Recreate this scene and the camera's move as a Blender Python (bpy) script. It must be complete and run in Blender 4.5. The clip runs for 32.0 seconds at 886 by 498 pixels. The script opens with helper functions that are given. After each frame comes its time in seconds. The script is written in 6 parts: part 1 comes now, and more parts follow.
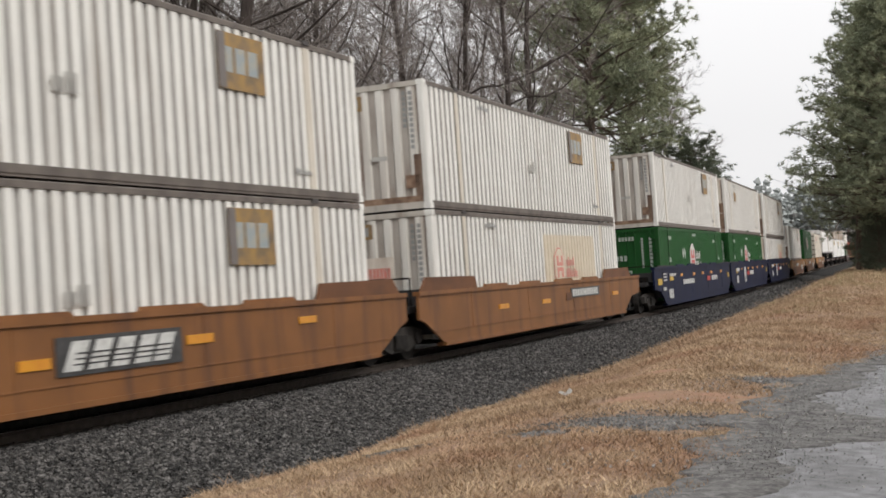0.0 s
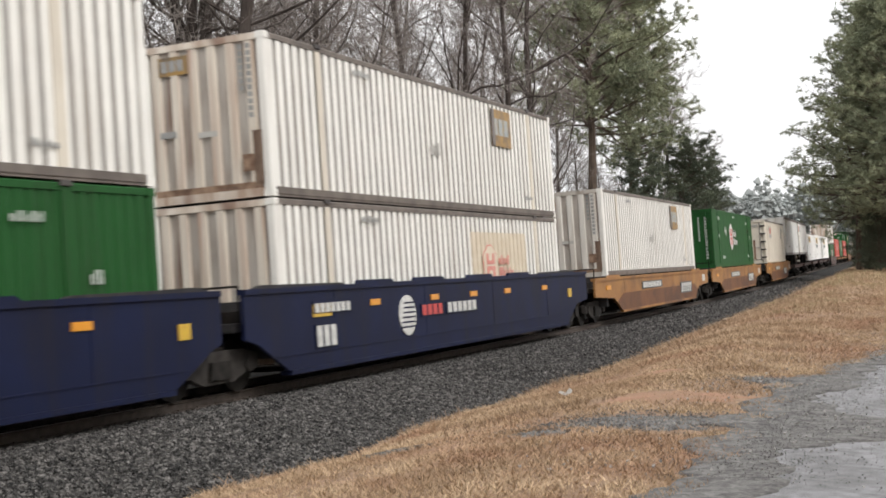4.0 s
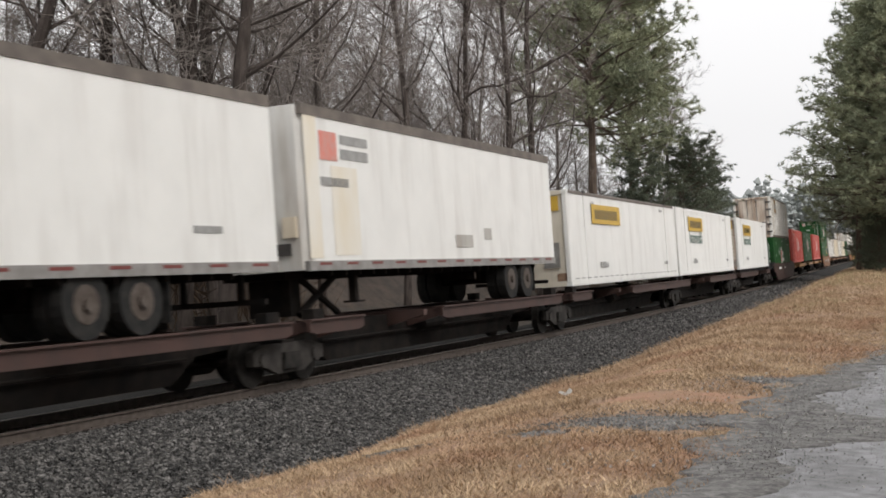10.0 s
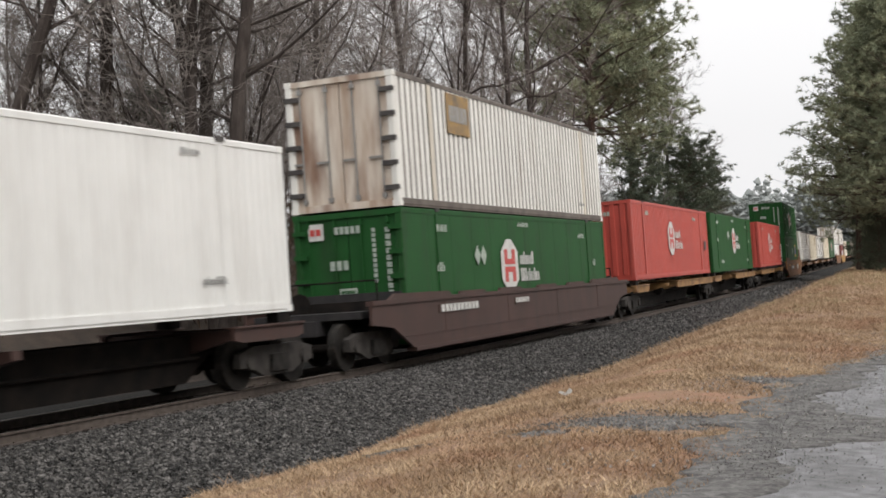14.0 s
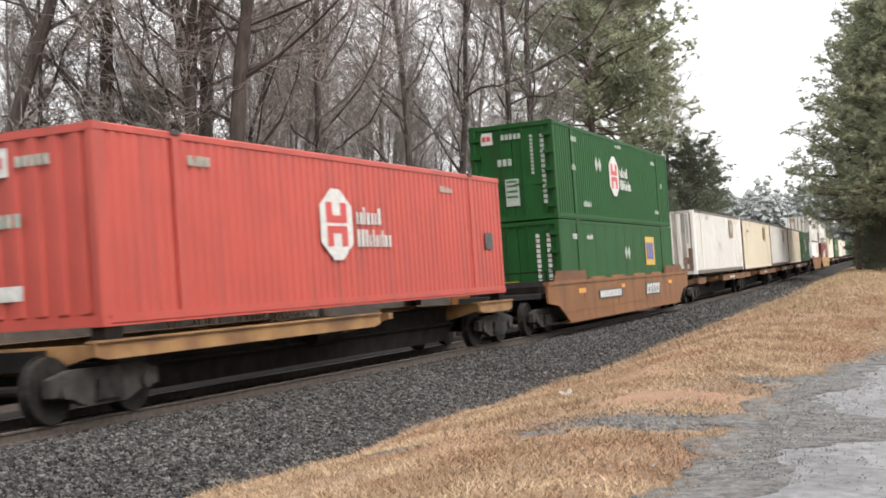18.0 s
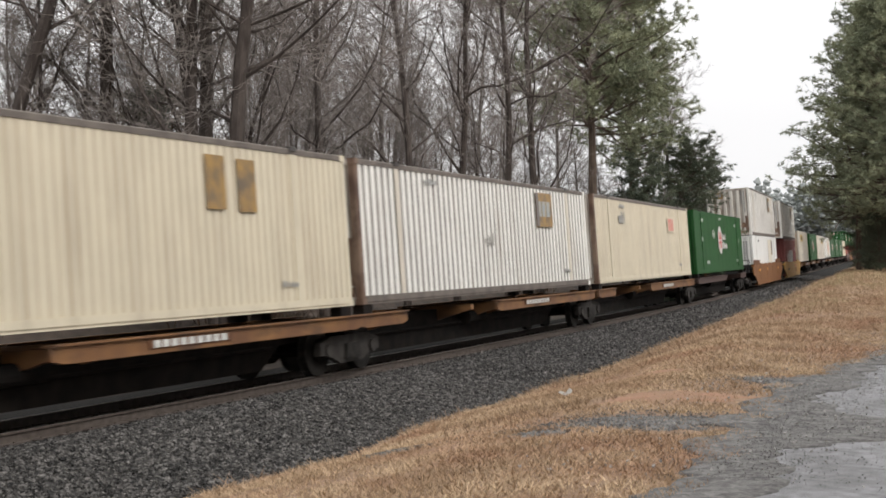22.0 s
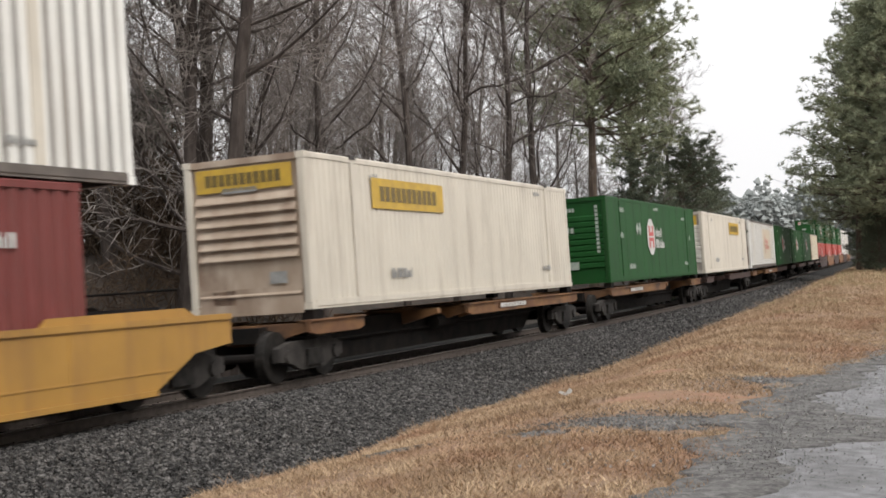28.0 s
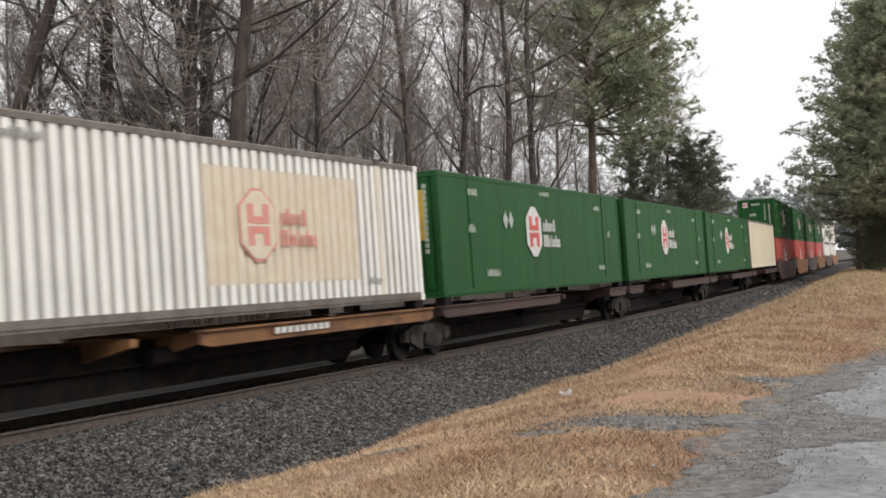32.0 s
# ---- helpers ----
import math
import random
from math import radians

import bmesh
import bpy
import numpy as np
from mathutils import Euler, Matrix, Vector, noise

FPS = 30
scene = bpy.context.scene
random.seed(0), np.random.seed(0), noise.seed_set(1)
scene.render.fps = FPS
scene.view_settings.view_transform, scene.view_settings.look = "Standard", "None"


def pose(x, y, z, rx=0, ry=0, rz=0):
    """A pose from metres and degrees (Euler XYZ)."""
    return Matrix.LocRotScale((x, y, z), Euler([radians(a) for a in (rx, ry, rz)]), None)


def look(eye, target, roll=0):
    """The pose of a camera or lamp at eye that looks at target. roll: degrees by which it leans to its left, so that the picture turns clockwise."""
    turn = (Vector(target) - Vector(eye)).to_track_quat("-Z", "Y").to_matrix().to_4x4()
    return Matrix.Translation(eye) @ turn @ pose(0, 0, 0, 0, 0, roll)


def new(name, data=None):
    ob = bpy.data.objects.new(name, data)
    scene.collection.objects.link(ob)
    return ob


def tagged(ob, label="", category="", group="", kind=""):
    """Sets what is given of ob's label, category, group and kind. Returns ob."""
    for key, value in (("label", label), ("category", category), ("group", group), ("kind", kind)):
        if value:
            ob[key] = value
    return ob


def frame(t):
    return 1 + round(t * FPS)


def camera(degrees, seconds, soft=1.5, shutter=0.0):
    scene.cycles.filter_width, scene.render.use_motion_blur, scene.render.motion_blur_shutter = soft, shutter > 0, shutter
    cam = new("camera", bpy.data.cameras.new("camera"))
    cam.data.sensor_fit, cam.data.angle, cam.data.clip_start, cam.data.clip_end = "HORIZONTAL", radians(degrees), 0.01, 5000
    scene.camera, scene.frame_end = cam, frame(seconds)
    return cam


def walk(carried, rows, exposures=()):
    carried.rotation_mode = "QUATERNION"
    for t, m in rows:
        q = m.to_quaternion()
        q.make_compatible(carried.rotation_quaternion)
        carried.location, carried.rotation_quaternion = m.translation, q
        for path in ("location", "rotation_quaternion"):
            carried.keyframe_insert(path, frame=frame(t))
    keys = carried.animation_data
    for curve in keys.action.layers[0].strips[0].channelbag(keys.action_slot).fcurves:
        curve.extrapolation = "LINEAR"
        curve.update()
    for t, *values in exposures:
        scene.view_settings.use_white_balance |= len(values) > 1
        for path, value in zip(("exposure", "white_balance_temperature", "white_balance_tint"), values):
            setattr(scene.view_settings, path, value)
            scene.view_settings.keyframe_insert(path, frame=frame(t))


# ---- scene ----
cam = camera(37.92, 32.0, soft=1.7, shutter=0.2)
EYE = (0.0, 0.0, 2.433)
VIEW = look(EYE, (-41.858, 90.818, 2.531))
STOPS = ((0, -0.27), (1, -0.19), (2, 0.17), (3, 0.17), (4.5, 0), (6, 0.02), (7, 0.44), (8, 0.14), (9, -0.25), (10, -0.23), (11, -0.19), (12, -0.25), (13, -0.25),
         (14, -0.22), (17, 0.56), (18, 0.46), (19, 0.52), (20, 0.33), (21, -0.14), (22, -0.13), (23, -0.1), (25, -0.1), (28, -0.1), (29, 0.15), (30, 0.46), (31, 0), (32, -0.05))
walk(cam, [(0.0, VIEW), (32.0, VIEW)], [(t, v, 6620, 11) for t, v in STOPS])

# ---- daylight: a bright overcast sky, with the sun only a wide soft glow ----
world = bpy.data.worlds.new("overcast_sky")
scene.world = world
world.use_nodes = True
wn, wl = world.node_tree.nodes, world.node_tree.links
sky = wn.new("ShaderNodeTexSky")
sky.sky_type, sky.sun_disc = "NISHITA", False
sky.sun_elevation, sky.sun_rotation = radians(49), radians(112)
sky.air_density, sky.dust_density, sky.ozone_density = 1.0, 6.0, 0.5
grey = wn.new("ShaderNodeHueSaturation")
grey.inputs["Saturation"].default_value = 0.12
veil = wn.new("ShaderNodeMixRGB")
veil.inputs["Fac"].default_value = 0.72
veil.inputs["Color2"].default_value = (14.6, 14.8, 15.1, 1)
wl.new(sky.outputs["Color"], grey.inputs["Color"])
wl.new(grey.outputs["Color"], veil.inputs["Color1"])
# an overcast sky is brighter overhead than at the horizon
up = wn.new("ShaderNodeSeparateXYZ")
wl.new(wn.new("ShaderNodeTexCoord").outputs["Generated"], up.inputs["Vector"])
rise = wn.new("ShaderNodeMapRange")
rise.inputs["From Min"].default_value, rise.inputs["From Max"].default_value = 0.1, 1.0
rise.inputs["To Min"].default_value, rise.inputs["To Max"].default_value = 0.97, 1.75
wl.new(up.outputs["Z"], rise.inputs["Value"])
dome = wn.new("ShaderNodeVectorMath")
dome.operation = "SCALE"
wl.new(veil.outputs["Color"], dome.inputs[0])
wl.new(rise.outputs["Result"], dome.inputs["Scale"])
wl.new(dome.outputs["Vector"], wn["Background"].inputs["Color"])
wn["Background"].inputs["Strength"].default_value = 0.099
sun = new("sun", bpy.data.lights.new("sun", "SUN"))
sun.data.energy, sun.data.angle, sun.data.color = 1.5, radians(30), (1.0, 0.97, 0.93)
sun.matrix_basis = look((43, -17, 54), (0, 0, 0))


# ---- materials ----
def surf(name, c1, c2, scale=3.0, rough=0.7, metal=0.0, bump=0.0, bump_scale=40.0, stretch=(1, 1, 1), dirt=None, dirt_amount=0.0,
         dirt_scale=1.0, dirt_stretch=(1, 1, 1), vary=0.0, island=0.0, spec=0.5):
    """A surface of two mixed tones, with fine relief, stains, and a little change from piece to piece."""
    m = bpy.data.materials.new(name)
    m.use_nodes = True
    n, l = m.node_tree.nodes, m.node_tree.links
    b = n["Principled BSDF"]
    b.inputs["Roughness"].default_value, b.inputs["Metallic"].default_value = rough, metal
    b.inputs["Specular IOR Level"].default_value = spec
    co = n.new("ShaderNodeTexCoord").outputs["Object"]

    def mapped(s):
        mp = n.new("ShaderNodeMapping")
        mp.inputs["Scale"].default_value = s
        l.new(co, mp.inputs["Vector"])
        return mp.outputs["Vector"]

    def grain(sc, st, detail=5.0):
        t = n.new("ShaderNodeTexNoise")
        t.inputs["Scale"].default_value, t.inputs["Detail"].default_value = sc, detail
        l.new(mapped(st), t.inputs["Vector"])
        return t.outputs["Fac"]

    def ramp(fac, a, z):
        r = n.new("ShaderNodeMapRange")
        r.inputs["From Min"].default_value, r.inputs["From Max"].default_value = a, z
        l.new(fac, r.inputs["Value"])
        return r.outputs["Result"]

    def mix(fac, a, z, kind="MIX"):
        x = n.new("ShaderNodeMixRGB")
        x.blend_type = kind
        for sock, v in zip(x.inputs, (fac, a, z)):
            if isinstance(v, (int, float)):
                sock.default_value = v
            elif isinstance(v, tuple):
                sock.default_value = (*v, 1)
            else:
                l.new(v, sock)
        return x.outputs["Color"]

    col = mix(ramp(grain(scale, stretch), 0.35, 0.65), c1, c2)
    if dirt:
        k = n.new("ShaderNodeMath")
        k.operation = "MULTIPLY"
        l.new(ramp(grain(dirt_scale, dirt_stretch, 8.0), 0.5, 0.72), k.inputs[0])
        k.inputs[1].default_value = dirt_amount
        col = mix(k.outputs[0], col, dirt)
    if vary or island:
        src = n.new("ShaderNodeObjectInfo").outputs["Random"] if vary else n.new("ShaderNodeNewGeometry").outputs["Random Per Island"]
        hs = n.new("ShaderNodeHueSaturation")
        r = n.new("ShaderNodeMapRange")
        r.inputs["To Min"].default_value, r.inputs["To Max"].default_value = 1 - (vary or island), 1 + (vary or island)
        l.new(src, r.inputs["Value"])
        l.new(r.outputs["Result"], hs.inputs["Value"])
        l.new(col, hs.inputs["Color"])
        col = hs.outputs["Color"]
    l.new(col, b.inputs["Base Color"])
    if bump:
        bp = n.new("ShaderNodeBump")
        bp.inputs["Strength"].default_value, bp.inputs["Distance"].default_value = bump, 0.02
        l.new(grain(bump_scale, stretch, 6.0), bp.inputs["Height"])
        l.new(bp.outputs["Normal"], b.inputs["Normal"])
    return m


def paint(name, c, worn=0.12, dirt=(0.16, 0.11, 0.07), rough=0.5, amount=0.35, spec=0.5):
    """Weathered vehicle paint, with streaks that run down."""
    c2 = tuple(v * (1 - worn) for v in c)
    return surf(name, c, c2, 1.2, rough, 0.0, 0.08, 30.0, (1, 1, 1), dirt, amount, 1.0, (2.6, 2.6, 0.35), spec=spec)


WHITE = paint("white_paint", (0.76, 0.75, 0.705), 0.08, amount=0.22)
OFFWHITE = paint("off_white_paint", (0.62, 0.57, 0.48), 0.08, amount=0.3)
CREAM = paint("cream_paint", (0.60, 0.54, 0.41), 0.08, amount=0.25)
BRIGHT = paint("bright_white_paint", (0.73, 0.73, 0.705), 0.06, amount=0.16)
RUSTY = surf("rust_stained_white_paint", (0.36, 0.26, 0.19), (0.64, 0.58, 0.50), 1.3, 0.65, 0, 0.1, 30, (1, 2.2, 0.35), (0.15, 0.065, 0.035), 0.95, 0.75, (1, 1.6, 0.6))
GREY_END = paint("grimy_white_paint", (0.52, 0.48, 0.42), 0.25, (0.12, 0.08, 0.05), 0.6, 0.7)
# tones for shade painted in wall hollows; the grey also makes faint marks
SHADE_MARK_GREY = paint("shade_and_mark_grey_paint", (0.42, 0.408, 0.378), 0.15, (0.24, 0.19, 0.14), 0.6, 0.4)
CREAM_SHADE = paint("shaded_cream_paint", (0.52, 0.45, 0.33), 0.12, (0.3, 0.22, 0.14), 0.6, 0.4)
GREEN = paint("green_paint", (0.0095, 0.072, 0.0145), 0.15, (0.017, 0.032, 0.013), 0.6, 0.5, spec=0.22)
RED = paint("red_paint", (0.43, 0.064, 0.046), 0.12, (0.2, 0.05, 0.04), 0.5, 0.45)
MAROON = paint("maroon_paint", (0.17, 0.035, 0.03), 0.15, (0.08, 0.03, 0.02), 0.55, 0.4)
DARKGREY = paint("dark_grey_paint", (0.17, 0.15, 0.14), 0.2, (0.1, 0.07, 0.05), 0.6, 0.5)
ORANGE = paint("orange_car_paint", (0.205, 0.082, 0.022), 0.18, (0.085, 0.035, 0.018), 0.65, 0.75)
OLD_ORANGE = surf("faded_orange_car_paint", (0.31, 0.15, 0.04), (0.22, 0.095, 0.028), 0.8, 0.65, 0, 0.1, 30, (1, 1, 1), (0.07, 0.03, 0.018), 0.9, 0.55, (0.8, 0.8, 1.6))
RUST_PANEL = surf("rust_brown_sheet", (0.15, 0.06, 0.022), (0.105, 0.043, 0.018), 0.9, 0.75, 0, 0.15, 30, (1, 1, 1), (0.055, 0.024, 0.014), 0.8, 0.7, (0.8, 0.8, 1.6))
RUST_STAIN = surf("rust_blotch", (0.14, 0.078, 0.048), (0.30, 0.20, 0.135), 5, 0.8, 0, 0.2, 20, dirt=(0.06, 0.03, 0.02), dirt_amount=0.9, dirt_scale=3)
DARK_RUST = surf("dark_rust_streak", (0.10, 0.055, 0.035), (0.20, 0.14, 0.10), 3, 0.8, 0, 0.2, 20, (1, 1, 0.4), dirt=(0.05, 0.025, 0.018), dirt_amount=0.9, dirt_scale=2)
NOSE = paint("road_grime_on_white_nose", (0.60, 0.59, 0.56), 0.15, (0.28, 0.23, 0.18), 0.6, 0.6)
BLACK_CHORD = surf("blackened_steel", (0.02, 0.019, 0.02), (0.035, 0.032, 0.032), 4, 0.7, spec=0.3)
RIM = surf("rusty_dull_rim", (0.085, 0.07, 0.058), (0.05, 0.036, 0.028), 6, 0.8)
END_RUST = surf("rust_streaked_end_sheet", (0.31, 0.275, 0.24), (0.43, 0.395, 0.35), 1.4, 0.75, 0, 0.2, 20, (1, 2, 0.5), (0.14, 0.07, 0.04), 0.8, 0.9, (1, 2.4, 0.5))
TOP_RAIL = surf("weathered_brown_grey_rail", (0.15, 0.128, 0.11), (0.095, 0.08, 0.07), 2.5, 0.75, 0, 0.1)
RIB_RUST = surf("rust_streaked_white_rib", (0.62, 0.57, 0.49), (0.5, 0.43, 0.35), 1.5, 0.65, 0, 0.1, 30, (1, 3, 0.3), (0.27, 0.11, 0.055), 0.95, 0.9, (1, 3.2, 0.14))
RIB_GRIME = surf("grime_streaked_white_rib", (0.66, 0.64, 0.59), (0.53, 0.5, 0.45), 1.5, 0.65, 0, 0.1, 30, (1, 3, 0.3), (0.24, 0.17, 0.12), 0.75, 0.9, (1, 2.6, 0.2))
TAN_STAIN = surf("tan_stained_white_paint", (0.66, 0.6, 0.48), (0.69, 0.665, 0.6), 1.6, 0.6, 0, 0.05, 30, (1, 1, 0.4))
YELLOW_RAIL = surf("worn_yellow_rail", (0.33, 0.185, 0.068), (0.185, 0.09, 0.036), 1.4, 0.7, 0, 0.1, 30, (1, 1, 1), (0.09, 0.045, 0.022), 0.9, 0.9, (0.7, 0.8, 2.0))
BOGIE = surf("dusty_cast_steel", (0.05, 0.045, 0.041), (0.028, 0.025, 0.023), 5, 0.85, 0, 0.2, spec=0.2)
TAN_END = surf("brown_dusted_end_sheet", (0.33, 0.25, 0.185), (0.44, 0.355, 0.275), 1.5, 0.75, 0, 0.15, 25, (1, 1.2, 0.6), (0.17, 0.105, 0.072), 0.75, 0.9, (1, 1.6, 1.2))
YELLOW = paint("yellow_car_paint", (0.40, 0.215, 0.045), 0.15, (0.2, 0.1, 0.04), 0.55, 0.5)
RUSTYELLOW = surf("rusty_yellow_paint", (0.22, 0.105, 0.036), (0.13, 0.058, 0.025), 1.2, 0.75, 0, 0.1, 30, (1, 1, 1), (0.03, 0.018, 0.014), 0.95, 0.9, (0.8, 0.8, 2.0))
BLUE = surf("blue_car_paint", (0.0048, 0.0088, 0.036), (0.004, 0.0066, 0.026), 1.2, 0.6, 0, 0.08, 30, (1, 1, 1), (0.011, 0.0105, 0.015), 0.6, 1.0, (2.6, 2.6, 0.35), spec=0.2)
BROWN = paint("oxide_car_paint", (0.056, 0.027, 0.021), 0.2, (0.035, 0.02, 0.016), 0.7, 0.7)
SILVER = surf("dull_metal", (0.30, 0.29, 0.275), (0.22, 0.21, 0.20), 4, 0.55, 0.3, 0.1)
DARKSEAM = surf("dark_seam", (0.06, 0.055, 0.05), (0.035, 0.03, 0.03), 4, 0.7)
GRIME = surf("black_grimy_steel", (0.008, 0.0075, 0.007), (0.018, 0.014, 0.012), 3, 0.9, 0.0, 0.2, spec=0.12)
WHEEL = surf("worn_wheel_steel", (0.012, 0.011, 0.01), (0.028, 0.025, 0.022), 6, 0.7, 0.0, spec=0.15)
RUBBER = surf("black_rubber", (0.014, 0.014, 0.014), (0.026, 0.025, 0.023), 5, 0.85, spec=0.2)
MARK_WHITE = surf("white_lettering", (0.60, 0.60, 0.57), (0.45, 0.45, 0.43), 9, 0.6)
PALE_CODE = surf("faded_white_code", (0.38, 0.42, 0.37), (0.26, 0.32, 0.27), 12, 0.6)
MARK_GREY = surf("grey_lettering", (0.22, 0.22, 0.21), (0.3, 0.3, 0.29), 6, 0.5)
SLATE = surf("blue_grey_paint_film", (0.26, 0.31, 0.33), (0.36, 0.34, 0.28), 6, 0.6)
MARK_BLACK = surf("black_lettering", (0.03, 0.03, 0.03), (0.06, 0.06, 0.06), 6, 0.5)
MARK_RED = surf("red_lettering", (0.50, 0.045, 0.04), (0.42, 0.06, 0.05), 6, 0.5)
MARK_BROWN = surf("brown_lettering", (0.28, 0.11, 0.03), (0.22, 0.09, 0.03), 6, 0.6)
MARK_PINK = surf("faded_red_lettering", (0.60, 0.20, 0.16), (0.52, 0.26, 0.22), 6, 0.6)
MARK_YELLOW = surf("yellow_panel_paint", (0.56, 0.36, 0.035), (0.45, 0.285, 0.04), 5, 0.5)
MARK_OLIVE = surf("dark_olive_lettering", (0.11, 0.075, 0.02), (0.16, 0.11, 0.02), 6, 0.5)
MARK_GREEN = surf("dark_green_lettering", (0.02, 0.07, 0.05), (0.03, 0.09, 0.06), 6, 0.5)
MARK_BLUE = surf("blue_lettering", (0.04, 0.06, 0.25), (0.05, 0.08, 0.3), 6, 0.5)
PLACARD = surf("weathered_yellow_panel", (0.34, 0.205, 0.06), (0.2, 0.135, 0.07), 3, 0.6, dirt=(0.09, 0.078, 0.065), dirt_amount=0.95, dirt_scale=2)
SMUDGE = surf("tan_overpaint", (0.55, 0.475, 0.365), (0.6, 0.53, 0.42), 3, 0.6)
REFLECT = surf("orange_reflector", (0.62, 0.27, 0.02), (0.55, 0.22, 0.02), 5, 0.4)

STONE = surf("crushed_granite", (0.012, 0.011, 0.0105), (0.094, 0.089, 0.084), 9, 0.75, 0, 0.3, 60, island=0.92, spec=0.3)
BED = surf("ballast_fines", (0.012, 0.0115, 0.011), (0.034, 0.033, 0.031), 26, 0.95, 0, 0.9, 22, spec=0.1)
DIRT = surf("straw_and_clay_ground", (0.13, 0.078, 0.048), (0.24, 0.155, 0.095), 5, 0.95, 0, 0.9, 35, dirt=(0.22, 0.105, 0.062), dirt_amount=0.8, dirt_scale=0.6)
CLAY = surf("red_clay", (0.26, 0.135, 0.082), (0.19, 0.115, 0.07), 3.5, 0.95, 0, 0.7, 25)
CHIPS = surf("grey_chippings", (0.042, 0.04, 0.038), (0.125, 0.12, 0.115), 8, 0.9, 0, 1.0, 30, dirt=(0.19, 0.18, 0.17), dirt_amount=0.7, dirt_scale=19)
LITTER = surf("leaf_litter", (0.032, 0.024, 0.018), (0.06, 0.043, 0.032), 2.0, 0.95, 0, 0.8, 25, dirt=(0.02, 0.016, 0.013), dirt_amount=0.8, dirt_scale=0.8)
ASPHALT = surf("worn_damp_asphalt", (0.118, 0.117, 0.119), (0.215, 0.215, 0.22), 7, 0.75, 0, 1.0, 60, (1, 1, 1), dirt=(0.085, 0.083, 0.082), dirt_amount=0.65, dirt_scale=1.1, dirt_stretch=(1, 0.8, 1))
GRAVEL = surf("fine_grey_gravel", (0.07, 0.067, 0.063), (0.16, 0.153, 0.145), 5, 0.85, 0, 0.3, 60, island=0.45)
PALE_STONE = surf("pale_chipping", (0.3, 0.29, 0.27), (0.2, 0.19, 0.18), 5, 0.85, island=0.3)
STRAW = surf("dry_grass", (0.24, 0.155, 0.09), (0.43, 0.315, 0.2), 1.1, 0.9, island=0.36, dirt=(0.24, 0.115, 0.068), dirt_amount=0.7, dirt_scale=0.6)
WEED = surf("dull_green_grass", (0.21, 0.185, 0.09), (0.31, 0.265, 0.14), 0.9, 0.9, island=0.4)
DEAD_WEED = surf("brown_dead_weeds", (0.14, 0.088, 0.056), (0.22, 0.145, 0.09), 0.9, 0.9, island=0.35)
RAILSIDE = surf("rusty_rail_steel", (0.06, 0.047, 0.04), (0.09, 0.074, 0.063), 8, 0.8, 0.0, spec=0.25)
RAILTOP = surf("bright_rail_head", (0.45, 0.43, 0.41), (0.35, 0.33, 0.31), 8, 0.3, 0.9)
TIE = surf("creosoted_timber", (0.035, 0.029, 0.024), (0.06, 0.05, 0.042), 5, 0.95, 0, 0.5, 30, (0.3, 3, 3), vary=0.2, spec=0.15)
BARK = surf("grey_brown_bark", (0.046, 0.037, 0.0325), (0.088, 0.072, 0.064), 6, 0.95, 0, 0.6, 20, (1, 1, 0.3), spec=0.2)
TWIG = surf("bare_twigs", (0.168, 0.147, 0.134), (0.268, 0.238, 0.218), 3, 0.95, spec=0.2)
PINEBARK = surf("pine_bark", (0.07, 0.05, 0.038), (0.11, 0.08, 0.06), 7, 0.95, 0, 0.6, 20, (1, 1, 0.3))
NEEDLE = surf("pine_needles", (0.16, 0.182, 0.115), (0.285, 0.3, 0.185), 0.4, 0.8, island=0.3)
CEDAR = surf("dark_evergreen_needles", (0.055, 0.07, 0.045), (0.105, 0.12, 0.075), 0.6, 0.8, island=0.4)
BRUSH = surf("dry_brown_brush", (0.05, 0.036, 0.026), (0.095, 0.066, 0.045), 1.0, 0.95, island=0.4, spec=0.15)
# the haze of distance is put into this pale base colour
FARWOOD = surf("haze_pale_far_woods", (0.25, 0.268, 0.26), (0.30, 0.32, 0.31), 0.05, 1.0, island=0.06)


